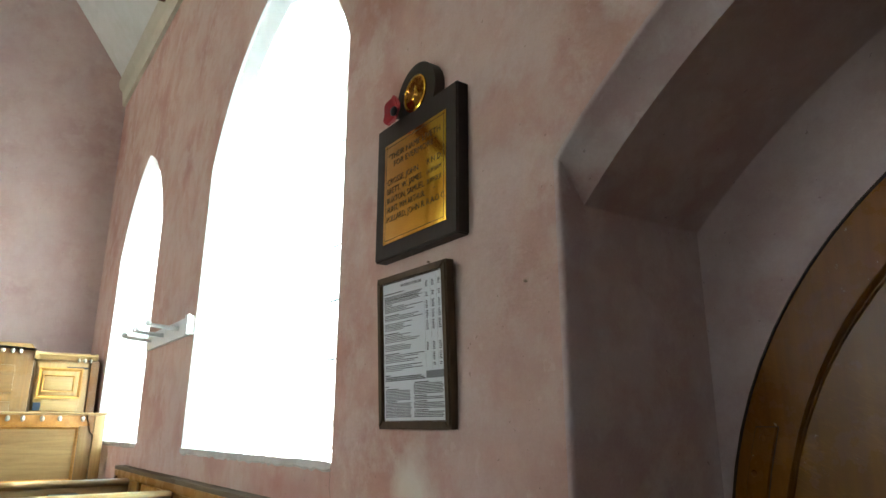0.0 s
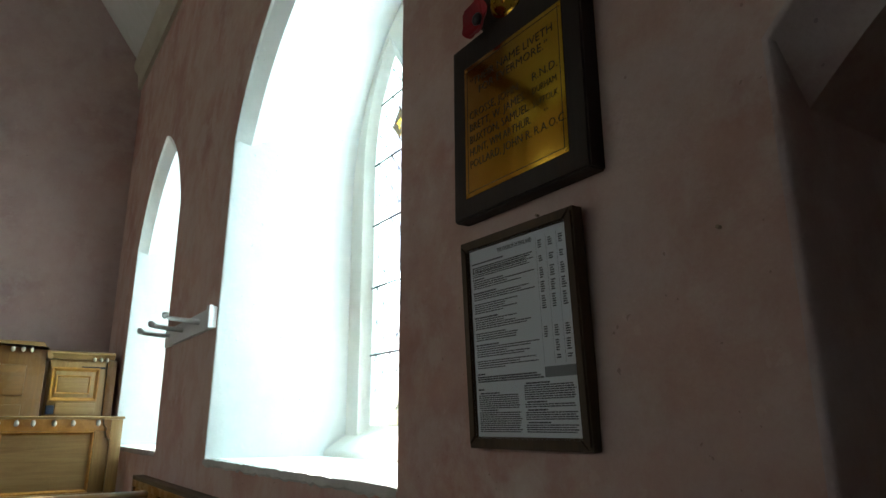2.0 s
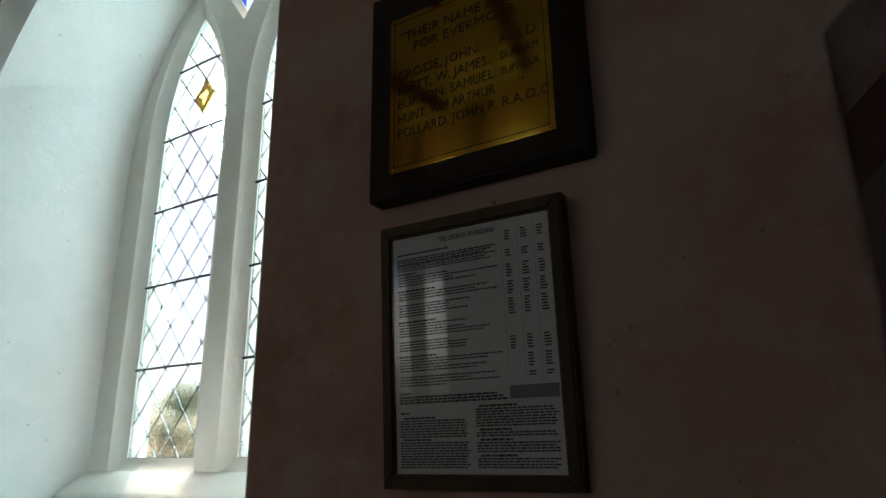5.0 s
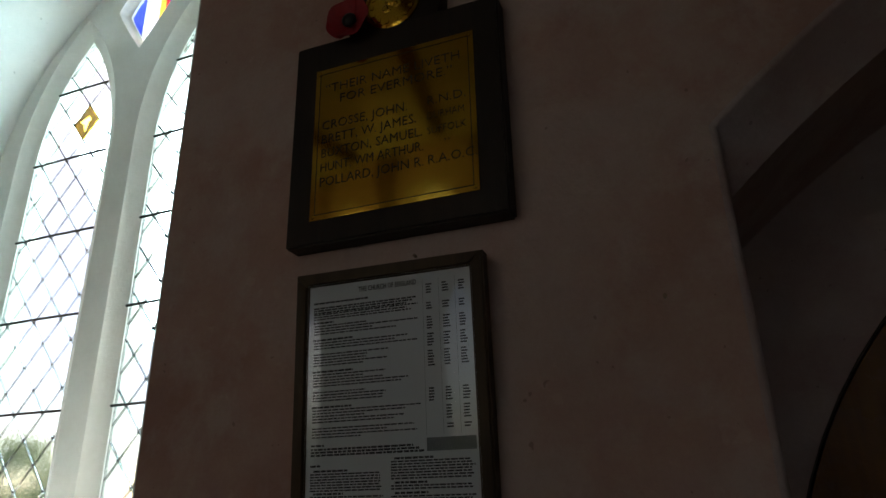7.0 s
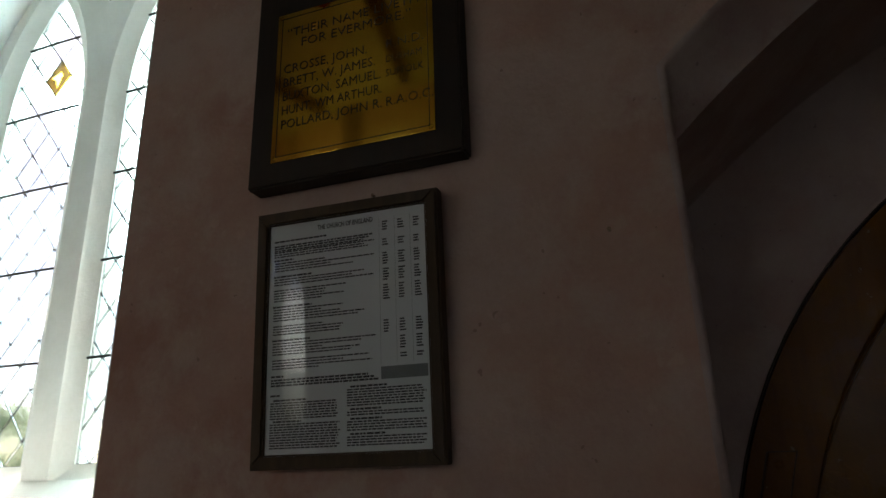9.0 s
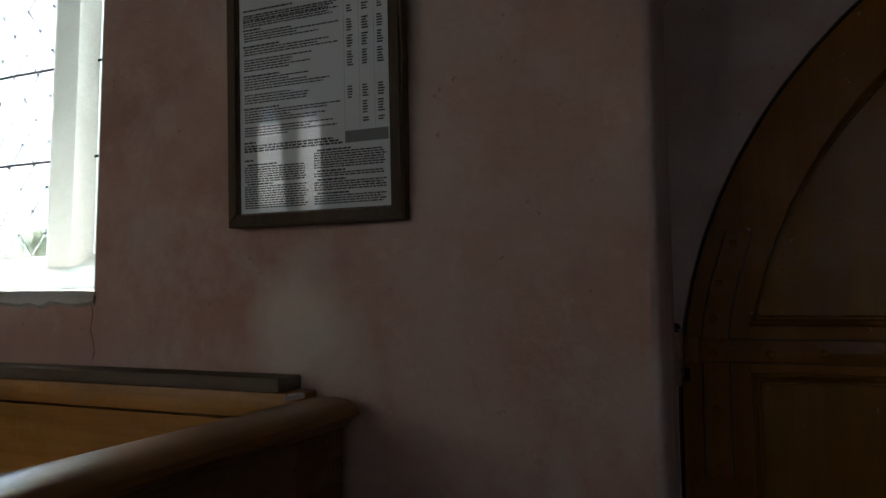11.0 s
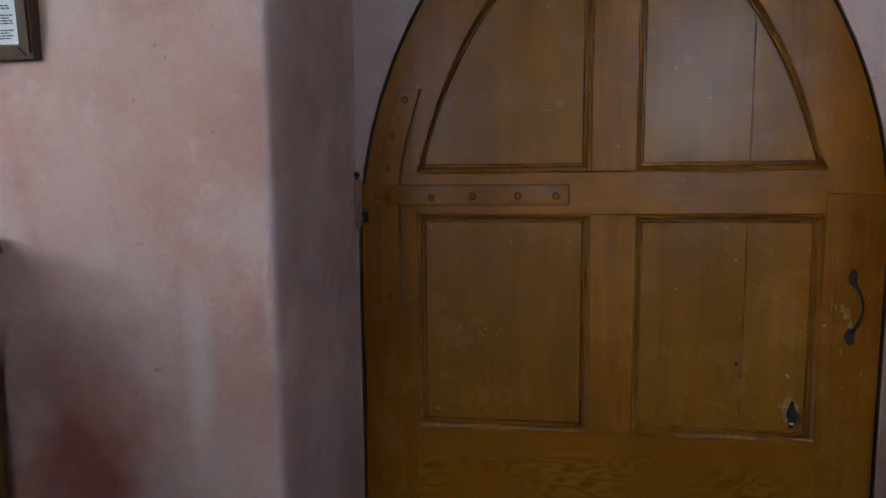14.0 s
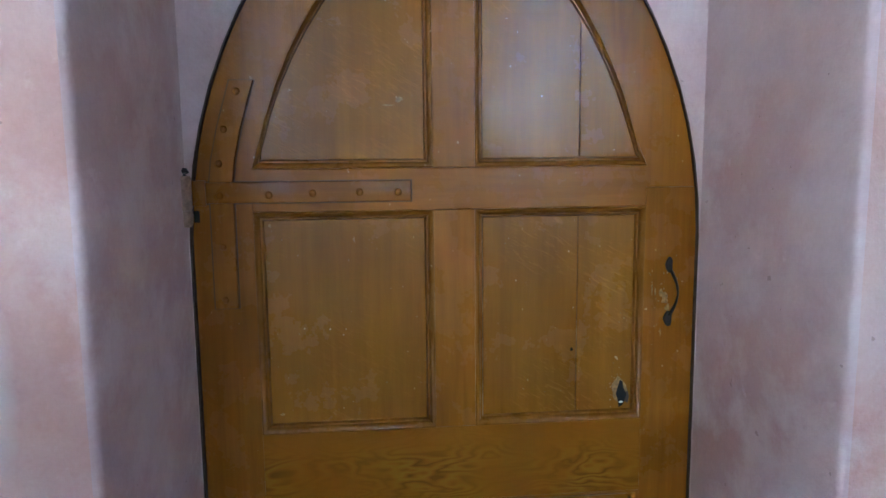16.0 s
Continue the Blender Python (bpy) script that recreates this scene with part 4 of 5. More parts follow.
rng = random.Random(21)
for y, z, ry, rz in ((-0.040, 0.998, 0.010, 0.017), (-0.047, 0.975, 0.007, 0.012), (-0.030, 1.012, 0.005, 0.011), (-0.006, 1.022, 0.0022, 0.014), (-0.014, 1.014, 0.002, 0.010), (-0.030, 0.915, 0.0018, 0.011)):
    chip(y, z, ry, rz, 0.0008, rng, FRONT, M_BARE, "bare wood worn by the handle")
for k in range(26):
    y, z = -0.035 + rng.gauss(0, 0.022), 1.02 + rng.gauss(0, 0.06)
    if y < 0.008 and y > -0.10:
        chip(y, z, rng.uniform(0.0010, 0.0022), rng.uniform(0.0012, 0.003), 0.0006, rng, FRONT, M_BARE)
# keyhole: ragged black patch for its shaded inside, at the corner of the panel
PF = FRONT + 0.0185
chip(0.064, 0.758, 0.026, 0.038, 0.0010, rng, PF, M_BARE, "splintered bare wood round the keyhole")
chip(0.046, 0.742, 0.007, 0.018, 0.0014, rng, PF, M_SEAM, "dark worn varnish round the keyhole")
lock = chip(0.061, 0.752, 0.0125, 0.034, 0.0026, rng, PF, M_HOLE_SHADE, "ragged keyhole with iron lock inside, its shade painted black", "keyhole")
# glint on the lock, painted as a small white blob
bm = bmesh.new()
bmesh.ops.create_uvsphere(bm, u_segments=8, v_segments=6, radius=0.0052, matrix=Matrix.Translation((PF - 0.003, 0.061, 0.731)) @ Matrix.Diagonal((0.3, 1.1, 0.6, 1)))
part("key_tip", bm, M_PEGS, lock, "white speck painted as the glint of the lock's metal")
for k in range(22):
    chip(0.055 + rng.gauss(0, 0.03), 0.76 + rng.gauss(0, 0.035), rng.uniform(0.001, 0.002), rng.uniform(0.001, 0.0026), 0.0006, rng, PF, M_BARE)
for k in range(30):
    a = PANELS[2 + k % 2]
    chip(DOOR_Y + rng.uniform(a.y0 + 0.03, a.y1 - 0.03), rng.uniform(a.z0 + 0.03, a.z1 - 0.03), rng.uniform(0.0009, 0.0022), rng.uniform(0.0012, 0.0034), 0.0005, rng, PF, M_BARE)
for y, z, ry, rz in ((0.905, 0.735, 0.006, 0.004), (0.917, 1.195, 0.004, 0.005), (0.722, 1.158, 0.003, 0.006), (0.61, 1.485, 0.009, 0.008), (0.635, 1.472, 0.016, 0.002)):
    chip(y, z, ry, rz, 0.0006, rng, PF, M_BARE)

# knot hole: its shade is a black spot laid on the panel
bm = bmesh.new()
prism(bm, [(0.190 + 0.0035 * math.cos(k * 0.785), 0.872 + 0.005 * math.sin(k * 0.785)) for k in range(8)], 0, PF - 0.0006, PF + 0.002)
part("knot_hole", bm, M_HOLE_SHADE, door, "small black spot standing for a shaded hole in the panel")

# ---- war memorial board ----
memorial = base("memorial_board", 1.15, 1.652, 2.03, "dark oak memorial board with engraved brass plate, hung on the wall", "memorial plaque")
bm = bmesh.new()
prism(bm, [(1.43, 2.03), (1.872, 2.03), (1.872, 2.487), (1.43, 2.487)], 0, 1.130, FACE + 0.004)
bmesh.ops.bevel(bm, geom=bm.edges[:], offset=0.004, segments=2, affect="EDGES")
part("board", bm, M_DARK, memorial)
arc = [(1.652 + 0.108 * math.cos(a), 2.535 + 0.108 * math.sin(a)) for a in (radians(-26 + k * 232 / 28) for k in range(29))]
bm = prism(bmesh.new(), arc, 0, 1.134, FACE + 0.004)
part("round_crest", bm, M_DARK, memorial, "rounded dark oak crest")
bm = bmesh.new()
rings = [(0.062, 0.0), (0.062, -0.004), (0.056, -0.006), (0.053, -0.003), (0.03, -0.004), (0.001, -0.005)]
loft(bm, [[(1.134 + u, 1.652 + r * math.cos(k * math.pi / 16), 2.540 + r * math.sin(k * math.pi / 16)) for k in range(32)] for r, u in rings])
medal = part("medallion", bm, M_BRASS, memorial, "round embossed brass medallion")
for k in range(14):
    a = k * math.pi / 7
    bm = box(1.1295, 1.1315, 1.652 + 0.046 * math.cos(a) - 0.004, 1.652 + 0.046 * math.cos(a) + 0.004, 2.54 + 0.046 * math.sin(a) - 0.004, 2.54 + 0.046 * math.sin(a) + 0.004)
    part("raised_mark", bm, M_BRASS, medal)
bm = bmesh.new()
for dy, dz, r in ((0, 0.006, 0.016), (0.01, -0.012, 0.012), (-0.012, -0.006, 0.010), (-0.004, 0.018, 0.009)):
    bmesh.ops.create_icosphere(bm, subdivisions=2, radius=r, matrix=Matrix.Translation((1.1305, 1.652 + dy, 2.54 + dz)) @ Matrix.Diagonal((0.25, 1, 1, 1)))
part("raised_emblem", bm, M_BRASS, medal)
BX = 1.1285
plate = part("brass_plate", box(BX, 1.131, 1.481, 1.821, 2.078, 2.416, 0.0008), M_BRASS, memorial, "polished yellow brass plate")
for y0, y1, z0, z1 in ((1.491, 1.811, 2.404, 2.4055), (1.491, 1.811, 2.0885, 2.090), (1.491, 1.4925, 2.09, 2.404), (1.8095, 1.811, 2.09, 2.404)):
    part("border_line", box(BX - 0.0003, BX + 0.0005, y0, y1, z0, z1), M_ENGRAVED, plate)
for y in (1.489, 1.813):
    for z in (2.086, 2.408):
        bm = bmesh.new()
        bmesh.ops.create_uvsphere(bm, u_segments=10, v_segments=6, radius=0.0045, matrix=Matrix.Translation((BX, y, z)) @ Matrix.Diagonal((0.4, 1, 1, 1)))
        part("screw", bm, M_BRASS, plate)
PL, PH = 1.821, 0.338
line = lambda text, frac, left, width, size=0.0285: words(text, size, (BX - 0.0003, PL - left, 2.416 - frac * PH), M_ENGRAVED, memorial, READ, width=width)
line("\u201cTHEIR NAME LIVETH", 0.170, 0.022, 0.288)
line("FOR EVERMORE.\u201d", 0.257, 0.055, 0.238)
for k, (a, wa, b, wb) in enumerate((("CROSSE, JOHN.", 0.184, "R.N.D.", 0.075), ("BRETT, W. JAMES.", 0.201, "DURHAM", 0.072), ("BUXTON, SAMUEL.", 0.213, "SUFFOLK", 0.075), ("HUNT, WM ARTHUR.", 0.215, "\u201d", 0.010), ("POLLARD, JOHN R.", 0.215, "R.A.O.C.", 0.092))):
    f = 0.425 + k * 0.0925
    line(a, f, 0.018, wa)
    line(b, f, 0.243 if k != 3 else 0.275, wb, 0.027 if k in (0, 4) else 0.022)

# poppy on the shoulder of the board
poppy = base("poppy", 1.125, 1.737, 2.489, "red paper remembrance poppy tucked on the memorial board", "paper flower")
for ang, sc in ((20, 1.0), (200, 0.95)):
    bm = bmesh.new()
    rng = random.Random(ang)
    grid = []
    for i in range(5):
        r = 0.050 * i / 4
        grid.append([Vector((-0.004 - 0.022 * (i / 4) ** 1.6 + 0.0035 * math.sin(5 * a + ang) * i / 4, r * math.cos(a) * sc, r * math.sin(a) * 0.98 * sc)) for a in (radians(ang - 95 + 190 * k / 14) for k in range(15))])
    loft(bm, [[v + Vector((1.124, 1.737, 2.506)) for v in row] for row in grid], closed=False)
    bmesh.ops.remove_doubles(bm, verts=bm.verts, dist=1e-5)
    bmesh.ops.solidify(bm, geom=bm.faces[:], thickness=0.001)
    part("petal", bm, M_RED, poppy)
bm = bmesh.new()
bmesh.ops.create_uvsphere(bm, u_segments=12, v_segments=8, radius=0.016, matrix=Matrix.Translation((1.107, 1.737, 2.506)) @ Matrix.Diagonal((0.6, 1, 1, 1)))
part("centre", bm, M_BLACK, poppy, "black button centre")
part("stem", tube(bmesh.new(), [(1.116, 1.737, 2.497), (1.126, 1.746, 2.492), (1.135, 1.744, 2.486)], 0.002, 6), M_BLACK, poppy)

# ---- framed table of fees ----
notice = base("framed_notice", FACE - 0.01, 1.659, 1.52, "printed notice under glass in a brown wooden wall frame", "framed notice")
made = []
FY0, FY1, FZ0, FZ1, FW = 1.484, 1.834, 1.519, 1.970, 0.024
FX = FACE - 0.030
for name, pts in (("frame_rail", [(FY0, FZ0), (FY1, FZ0), (FY1 - FW, FZ0 + FW), (FY0 + FW, FZ0 + FW)]), ("frame_rail", [(FY0, FZ1), (FY1, FZ1), (FY1 - FW, FZ1 - FW), (FY0 + FW, FZ1 - FW)]), ("frame_stile", [(FY0, FZ0), (FY0 + FW, FZ0 + FW), (FY0 + FW, FZ1 - FW), (FY0, FZ1)]), ("frame_stile", [(FY1, FZ0), (FY1 - FW, FZ0 + FW), (FY1 - FW, FZ1 - FW), (FY1, FZ1)])):
    bm = prism(bmesh.new(), pts, 0, FX, FX + 0.03)
    bmesh.ops.bevel(bm, geom=[e for e in bm.edges if all(v.co.x < FX + 0.001 for v in e.verts)], offset=0.004, segments=2, affect="EDGES")
    made.append(part(name, bm, M_FRAME, notice))
PX = FX + 0.0095
made.append(part("paper", box(PX, PX + 0.015, FY0 + FW - 0.004, FY1 - FW + 0.004, FZ0 + FW - 0.004, FZ1 - FW + 0.004), M_PAPER, notice, "white printed sheet of small text and tables"))
pane = part("glass", box(FX + 0.004, FX + 0.006, FY0 + FW - 0.003, FY1 - FW + 0.003, FZ0 + FW - 0.003, FZ1 - FW + 0.003), M_PICTURE_GLASS, notice, "clear picture glass", smooth=0)
pane.visible_shadow = False
made.append(pane)
TW, TH = FY1 - FY0 - 2 * FW, FZ1 - FZ0 - 2 * FW
TL, TT = FY1 - FW, FZ1 - FW
INK = PX - 0.0006


def ink(bm, x0, x1, y, h):
    """A bar of print: fractions of the sheet from its left and top."""
    add_box(bm, INK, INK + 0.0005, TL - x1 * TW, TL - x0 * TW, TT - (y + h) * TH, TT - y * TH)


rng = random.Random(11)


def print_lines(y0, y1, pitch, x0, x1, weight, ragged=0.15):
    """Lines of print, broken into word-long bars."""
    bm = bmesh.new()
    y = y0
    while y < y1:
        x, stop = x0, x1 - rng.random() * ragged * (x1 - x0)
        while x < stop:
            w = min(rng.uniform(0.012, 0.04), stop - x)
            ink(bm, x, x + w, y + pitch * 0.15, pitch * min(weight * 1.25, 0.72))
            x += w + 0.006
        y += pitch
    return bm


bm = bmesh.new()
blocks = [(0.072, 0.078, 0.011, 0.03, 0.38, 0.55, 0.0), (0.095, 0.118, 0.0105, 0.03, 0.68, 0.5, 0.1), (0.124, 0.148, 0.0105, 0.03, 0.70, 0.42, 0.2), (0.16, 0.166, 0.011, 0.03, 0.16, 0.6, 0.0)]
y = 0.175
for rows_, head in ((4, 0), (3, 1), (5, 0), (5, 1), (4, 0), (5, 1), (4, 0)):
    if head:
        blocks.append((y, y + 0.006, 0.011, 0.03, 0.30, 0.6, 0.1))
        y += 0.014
    blocks.append((y, y + rows_ * 0.0118 - 0.002, 0.0118, 0.035, 0.69, 0.38, 0.55))
    y += rows_ * 0.0118 + 0.014
blocks += [(0.675, 0.681, 0.011, 0.03, 0.11, 0.6, 0), (0.690, 0.715, 0.0115, 0.03, 0.70, 0.55, 0.12), (0.755, 0.761, 0.011, 0.03, 0.09, 0.6, 0)]
for x0, x1, heads in ((0.03, 0.475, (0.775, 0.862)), (0.51, 0.975, (0.738, 0.828, 0.866, 0.925))):
    stops = list(heads) + [0.985]
    for a, b in zip(stops, stops[1:]):
        blocks.append((a, a + 0.006, 0.011, x0 + 0.02, x0 + 0.24, 0.62, 0.2))
        blocks.append((a + 0.013, b - 0.008, 0.0105, x0, x1, 0.45, 0.08))
for k, b in enumerate(blocks):
    made.append(part("print_block", print_lines(*b), M_INK, notice, smooth=0))
for x in (0.735, 0.83, 0.925):
    for a, b in ((0.05, 0.085), (0.13, 0.16), (0.19, 0.24), (0.26, 0.315), (0.33, 0.39), (0.48, 0.53), (0.55, 0.60), (0.62, 0.635)):
        if x < 0.8 and a > 0.5:
            continue
        bm = bmesh.new()
        y = a
        while y < b:
            ink(bm, x, x + rng.uniform(0.025, 0.042), y, 0.006)
            y += 0.0115
        made.append(part("figure_block", bm, M_INK, notice, smooth=0))
bm = bmesh.new()
for x in (0.715, 0.81, 0.905):
    add_box(bm, INK + 0.0002, INK + 0.0005, TL - (x + 0.0012) * TW, TL - x * TW, TT - 0.66 * TH, TT - 0.03 * TH)
made.append(part("table_rules", bm, M_GREYBOX, notice, smooth=0))
bm = bmesh.new()
ink(bm, 0.715, 0.985, 0.672, 0.05)
made.append(part("grey_box", bm, M_GREYBOX, notice, "grey printed box", smooth=0))
made.append(words("THE CHURCH OF ENGLAND", 0.0125, (INK, TL - 0.32 * TW, TT - 0.046 * TH), M_INK, notice, READ, name="heading", width=0.108, depth=0.0002, weight=0.0002))
# the frame hangs with its top leaning a little off the wall
lean = Matrix.Translation((FACE, 1.659, FZ0)) @ pose(0, 0, 0, 0, -2.6, 1.6) @ Matrix.Translation((-FACE + 0.001, -1.659, -FZ0))
for ob in made:
    ob.data.transform(lean)

# ---- coat pegs between the windows ----
rack = base("coat_rack", 1.155, 4.65, 2.05, "white painted board with three long wooden coat pegs on the wall", "coat rack")
part("back_board", box(1.146, FACE + 0.002, 4.06, 5.16, 2.048, 2.158, 0.004), M_PEGS, rack)
part("end_block", box(1.125, 1.146, 4.045, 4.10, 2.045, 2.162, 0.003), M_PEGS, rack)
for y in (4.32, 4.69, 5.03):
    bm = bmesh.new()
    tube(bm, [(1.146, y, 2.108), (1.06, y, 2.112), (0.985, y, 2.118)], [0.015, 0.013, 0.012], 10)
    bmesh.ops.create_uvsphere(bm, u_segments=12, v_segments=8, radius=0.019, matrix=Matrix.Translation((0.972, y, 2.130)))
    part("peg", bm, M_PEGS, rack)

# ---- panelling along the wall, and its ledge ----
dado = base("wall_panelling", 1.13, 3.6, 0.0, "orange-brown oak panelling along the foot of the wall", "wall panelling")
part("top_rail", box(1.105, FACE - 0.002, 1.66, 5.52, 1.188, 1.232, 0.004), M_PEW_Y, dado)
part("bottom_rail", box(1.105, FACE - 0.002, 1.66, 5.52, 0.0, 0.16, 0.004), M_PEW_Y, dado)
for k in range(6):
    y = 1.66 + k * 0.76
    part("stile", box(1.105, FACE - 0.002, y, y + 0.06, 0.161, 1.187, 0.003), M_PEW_Z, dado)
for k in range(5):
    y = 1.66 + k * 0.76 + 0.061
    part("panel", box(1.117, FACE - 0.002, y, y + 0.698, 0.161, 1.182), M_PEW_Y, dado)
for y0, y1 in ((1.692, 3.868), (3.872, 5.5)):
    part("ledge_board", box(1.10, FACE - 0.001, y0, y1, 1.2325, 1.257, 0.005), M_LEDGE, dado, "weathered grey-brown ledge board")


# ---- pews ----
def pew(y, x0, x1, top, mats, cap, label, group, thick=0.045):
    """A panelled pew back across the nave with a rounded cap."""
    mx, mz = mats
    p = base("pew", (x0 + x1) / 2, y, 0.0, label, "pew", group)
    r = 0.056
    half = [(r, top - 0.020), (r - 0.003, top - 0.011), (r - 0.010, top - 0.004), (r - 0.022, top + 0.001), (r - 0.040, top + 0.004)]
    under = [(r - 0.003, top - 0.025), (r - 0.012, top - 0.029), (r - 0.018, top - 0.036), (r - 0.022, top - 0.040)]
    prof = [(y + a, z) for a, z in half] + [(y - a, z) for a, z in half[::-1] + under] + [(y + a, z) for a, z in under[::-1]]
    bm = prism(bmesh.new(), prof, 0, x0 - 0.03, x1 - 0.004)
    part("cap", bm, cap, p, "rounded polished cap rail", smooth=24)
    h = thick / 2
    part("top_rail", box(x0, x1, y - h, y + h, top - 0.13, top - 0.0405, 0.003), mx, p)
    part("bottom_rail", box(x0, x1, y - h, y + h, 0.0, 0.14, 0.003), mx, p)
    count = 3
    step = (x1 - x0 - 0.1) / count
    for k in range(count + 1):
        x = x0 + k * step
        part("stile", box(x, x + 0.1, y - h, y + h, 0.141, top - 0.131, 0.002), mz, p)
    for k in range(count):
        x = x0 + k * step + 0.1
        part("panel", box(x + 0.0005, x + step - 0.1005, y - h + 0.014, y + h - 0.014, 0.141, top - 0.131), mz, p)
        prof = [(y - h - 0.004, top - 0.1305), (y - h - 0.004, top - 0.137), (y - h + 0.006, top - 0.146), (y - h + 0.0135, top - 0.152), (y - h + 0.0135, top - 0.1305)]
        part("moulding", prism(bmesh.new(), prof, 0, x + 0.001, x + step - 0.101), mx, p)
    return p


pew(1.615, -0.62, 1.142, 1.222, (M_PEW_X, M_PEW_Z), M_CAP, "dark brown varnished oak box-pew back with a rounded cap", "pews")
# farther pews: paler oak on caps and rails paints in the window light
pew(3.93, -0.62, 1.098, 1.195, (M_PALE_X, M_PEW_Z), M_PALE_X, "brown oak box-pew back, cap and rails coloured paler for window light", "pews")
pew(4.98, -0.62, 1.098, 1.195, (M_PALE_X, M_PEW_Z), M_PALE_X, "brown oak box-pew back, cap and rails coloured paler for window light", "pews")

# white flake of plaster on the near cap
bm = bmesh.new()
rng = random.Random(5)
prism(bm, [(1.095 + 0.022 * math.cos(k * 0.785) * rng.uniform(0.6, 1.2), 1.655 + 0.013 * math.sin(k * 0.785) * rng.uniform(0.6, 1.2)) for k in range(8)], 2, 1.2262, 1.2335)
tagged(part("plaster_flake", bm, M_PEGS), "small white flake of fallen plaster on the pew cap", "plaster flake")

def surround(x0, x1, z0, z1, w, y0, y1):
    """A bevelled moulding round a panel: outline x0 to x1, z0 to z1, w wide, from y0 in front back to y1."""
    at = lambda g, y: [(x0 + g, y, z0 + g), (x1 - g, y, z0 + g), (x1 - g, y, z1 - g), (x0 + g, y, z1 - g)]
    bm = loft(bmesh.new(), [at(0, y1), at(0, y0), at(w * 0.4, y0), at(w * 0.6, y0 + (y1 - y0) * 0.5), at(w, y1), at(0, y1)])
    bmesh.ops.remove_doubles(bm, verts=bm.verts, dist=1e-5)
    return bm


# ---- choir stall front with carved bosses ----
stall = base("stall_front", 0.4, 6.3, 0.0, "tall pale oak stall front with a row of carved bosses", "choir stall")
SY, ST = 6.28, 1.635
part("cap", prism(bmesh.new(), [(SY - 0.05, ST - 0.02), (SY - 0.05, ST - 0.005), (SY - 0.03, ST), (SY + 0.05, ST), (SY + 0.06, ST - 0.02)], 0, -0.4, 1.13), M_PALE_X, stall, "moulded cap")
part("frieze", box(-0.4, 1.04, SY - 0.02, SY + 0.03, ST - 0.105, ST - 0.021, 0.003), M_PEW_Y, stall, "orange-brown frieze behind the bosses")
part("lower_rail", box(-0.4, 1.04, SY - 0.02, SY + 0.03, 0.9, 1.1, 0.003), M_PALE_X, stall)
part("plinth", box(-0.4, 1.12, SY - 0.03, SY + 0.03, 0.0, 0.9, 0.003), M_PALE_X, stall)
for x in (-0.4, 0.24, 0.94):
    part("stile", box(x, x + 0.10, SY - 0.02, SY + 0.03, 1.101, ST - 0.106, 0.003), M_PALE_Z, stall)
for x in (-0.3, 0.34):
    x1 = x + (0.539 if x < 0 else 0.599)
    part("panel", box(x + 0.001, x1, SY - 0.002, SY + 0.02, 1.101, ST - 0.106), M_PALE_X, stall)
    bm = surround(x + 0.002, x1 - 0.001, 1.102, ST - 0.107, 0.022, SY - 0.017, SY - 0.0025)
    part("moulding", bm, M_PEW_Y, stall, "orange-brown panel moulding")
part("end_post", box(1.041, 1.12, SY - 0.045, SY + 0.035, 0.901, ST - 0.021, 0.006), M_PALE_Z, stall)
bm = bmesh.new()
prof = [(1.04, ST - 0.022), (0.985, ST - 0.022), (0.99, ST - 0.06), (1.012, ST - 0.085), (1.008, ST - 0.12), (1.024, ST - 0.16), (1.04, ST - 0.175)]
lo = [bm.verts.new((x, SY - 0.048, z)) for x, z in prof]
hi = [bm.verts.new((x, SY - 0.021, z)) for x, z in prof]
bm.faces.new(lo), bm.faces.new(hi[::-1])
for i in range(len(prof)):
    j = (i + 1) % len(prof)
    bm.faces.new((lo[i], lo[j], hi[j], hi[i]))
part("scroll_bracket", bm, M_PEW_Z, stall, "carved scroll bracket")


def boss(x, y, z, r, parent):
    bm = bmesh.new()
    bmesh.ops.create_icosphere(bm, subdivisions=2, radius=r, matrix=Matrix.Translation((x, y, z)) @ Matrix.Diagonal((0.85, 0.8, 1.25, 1)))
    for v in bm.verts:
        v.co += (v.co - Vector((x, y, z))) * 0.18 * noise.noise(v.co * 60)
    return part("boss", bm, M_BOSS, parent)


for x in (-0.3, -0.17, -0.02, 0.08, 0.2, 0.33, 0.44, 0.54, 0.67, 0.79, 0.955):
    boss(x, SY - 0.036, ST - 0.05, 0.019, stall)

# ---- panelled reading desk behind the stall ----
desk = base("reading_desk", 0.7, 7.1, 0.0, "panelled pale oak reading desk with carved cornice and iron-strapped door", "reading desk")
DY, DT = 7.02, 2.17
part("carcass", box(0.625, 1.06, DY + 0.02, 7.6, 0.0, DT - 0.06, 0.004), M_PALE_Z, desk)
part("cornice", prism(bmesh.new(), [(DY - 0.04, DT), (DY - 0.045, DT - 0.02), (DY - 0.02, DT - 0.045), (DY - 0.012, DT - 0.0595), (7.62, DT - 0.0595), (7.63, DT)], 0, 0.615, 1.115), M_PALE_X, desk, "moulded oak cornice")
deskdoor = part("door", box(0.64, 1.06, DY - 0.005, DY + 0.019, 1.5, DT - 0.085, 0.003), M_PALE_Z, desk)
part("moulding", surround(0.655, 1.01, 1.765, 2.04, 0.03, DY - 0.022, DY - 0.0055), M_PEW_Y, deskdoor, "darker panel moulding")
part("raised_panel", box(0.686, 0.979, DY - 0.012, DY - 0.0055, 1.796, 2.009, 0.002), M_PALE_Z, deskdoor)
part("moulding", surround(0.692, 0.948, 1.822, 1.974, 0.014, DY - 0.024, DY - 0.0125), M_PEW_Y, deskdoor, "darker panel moulding")
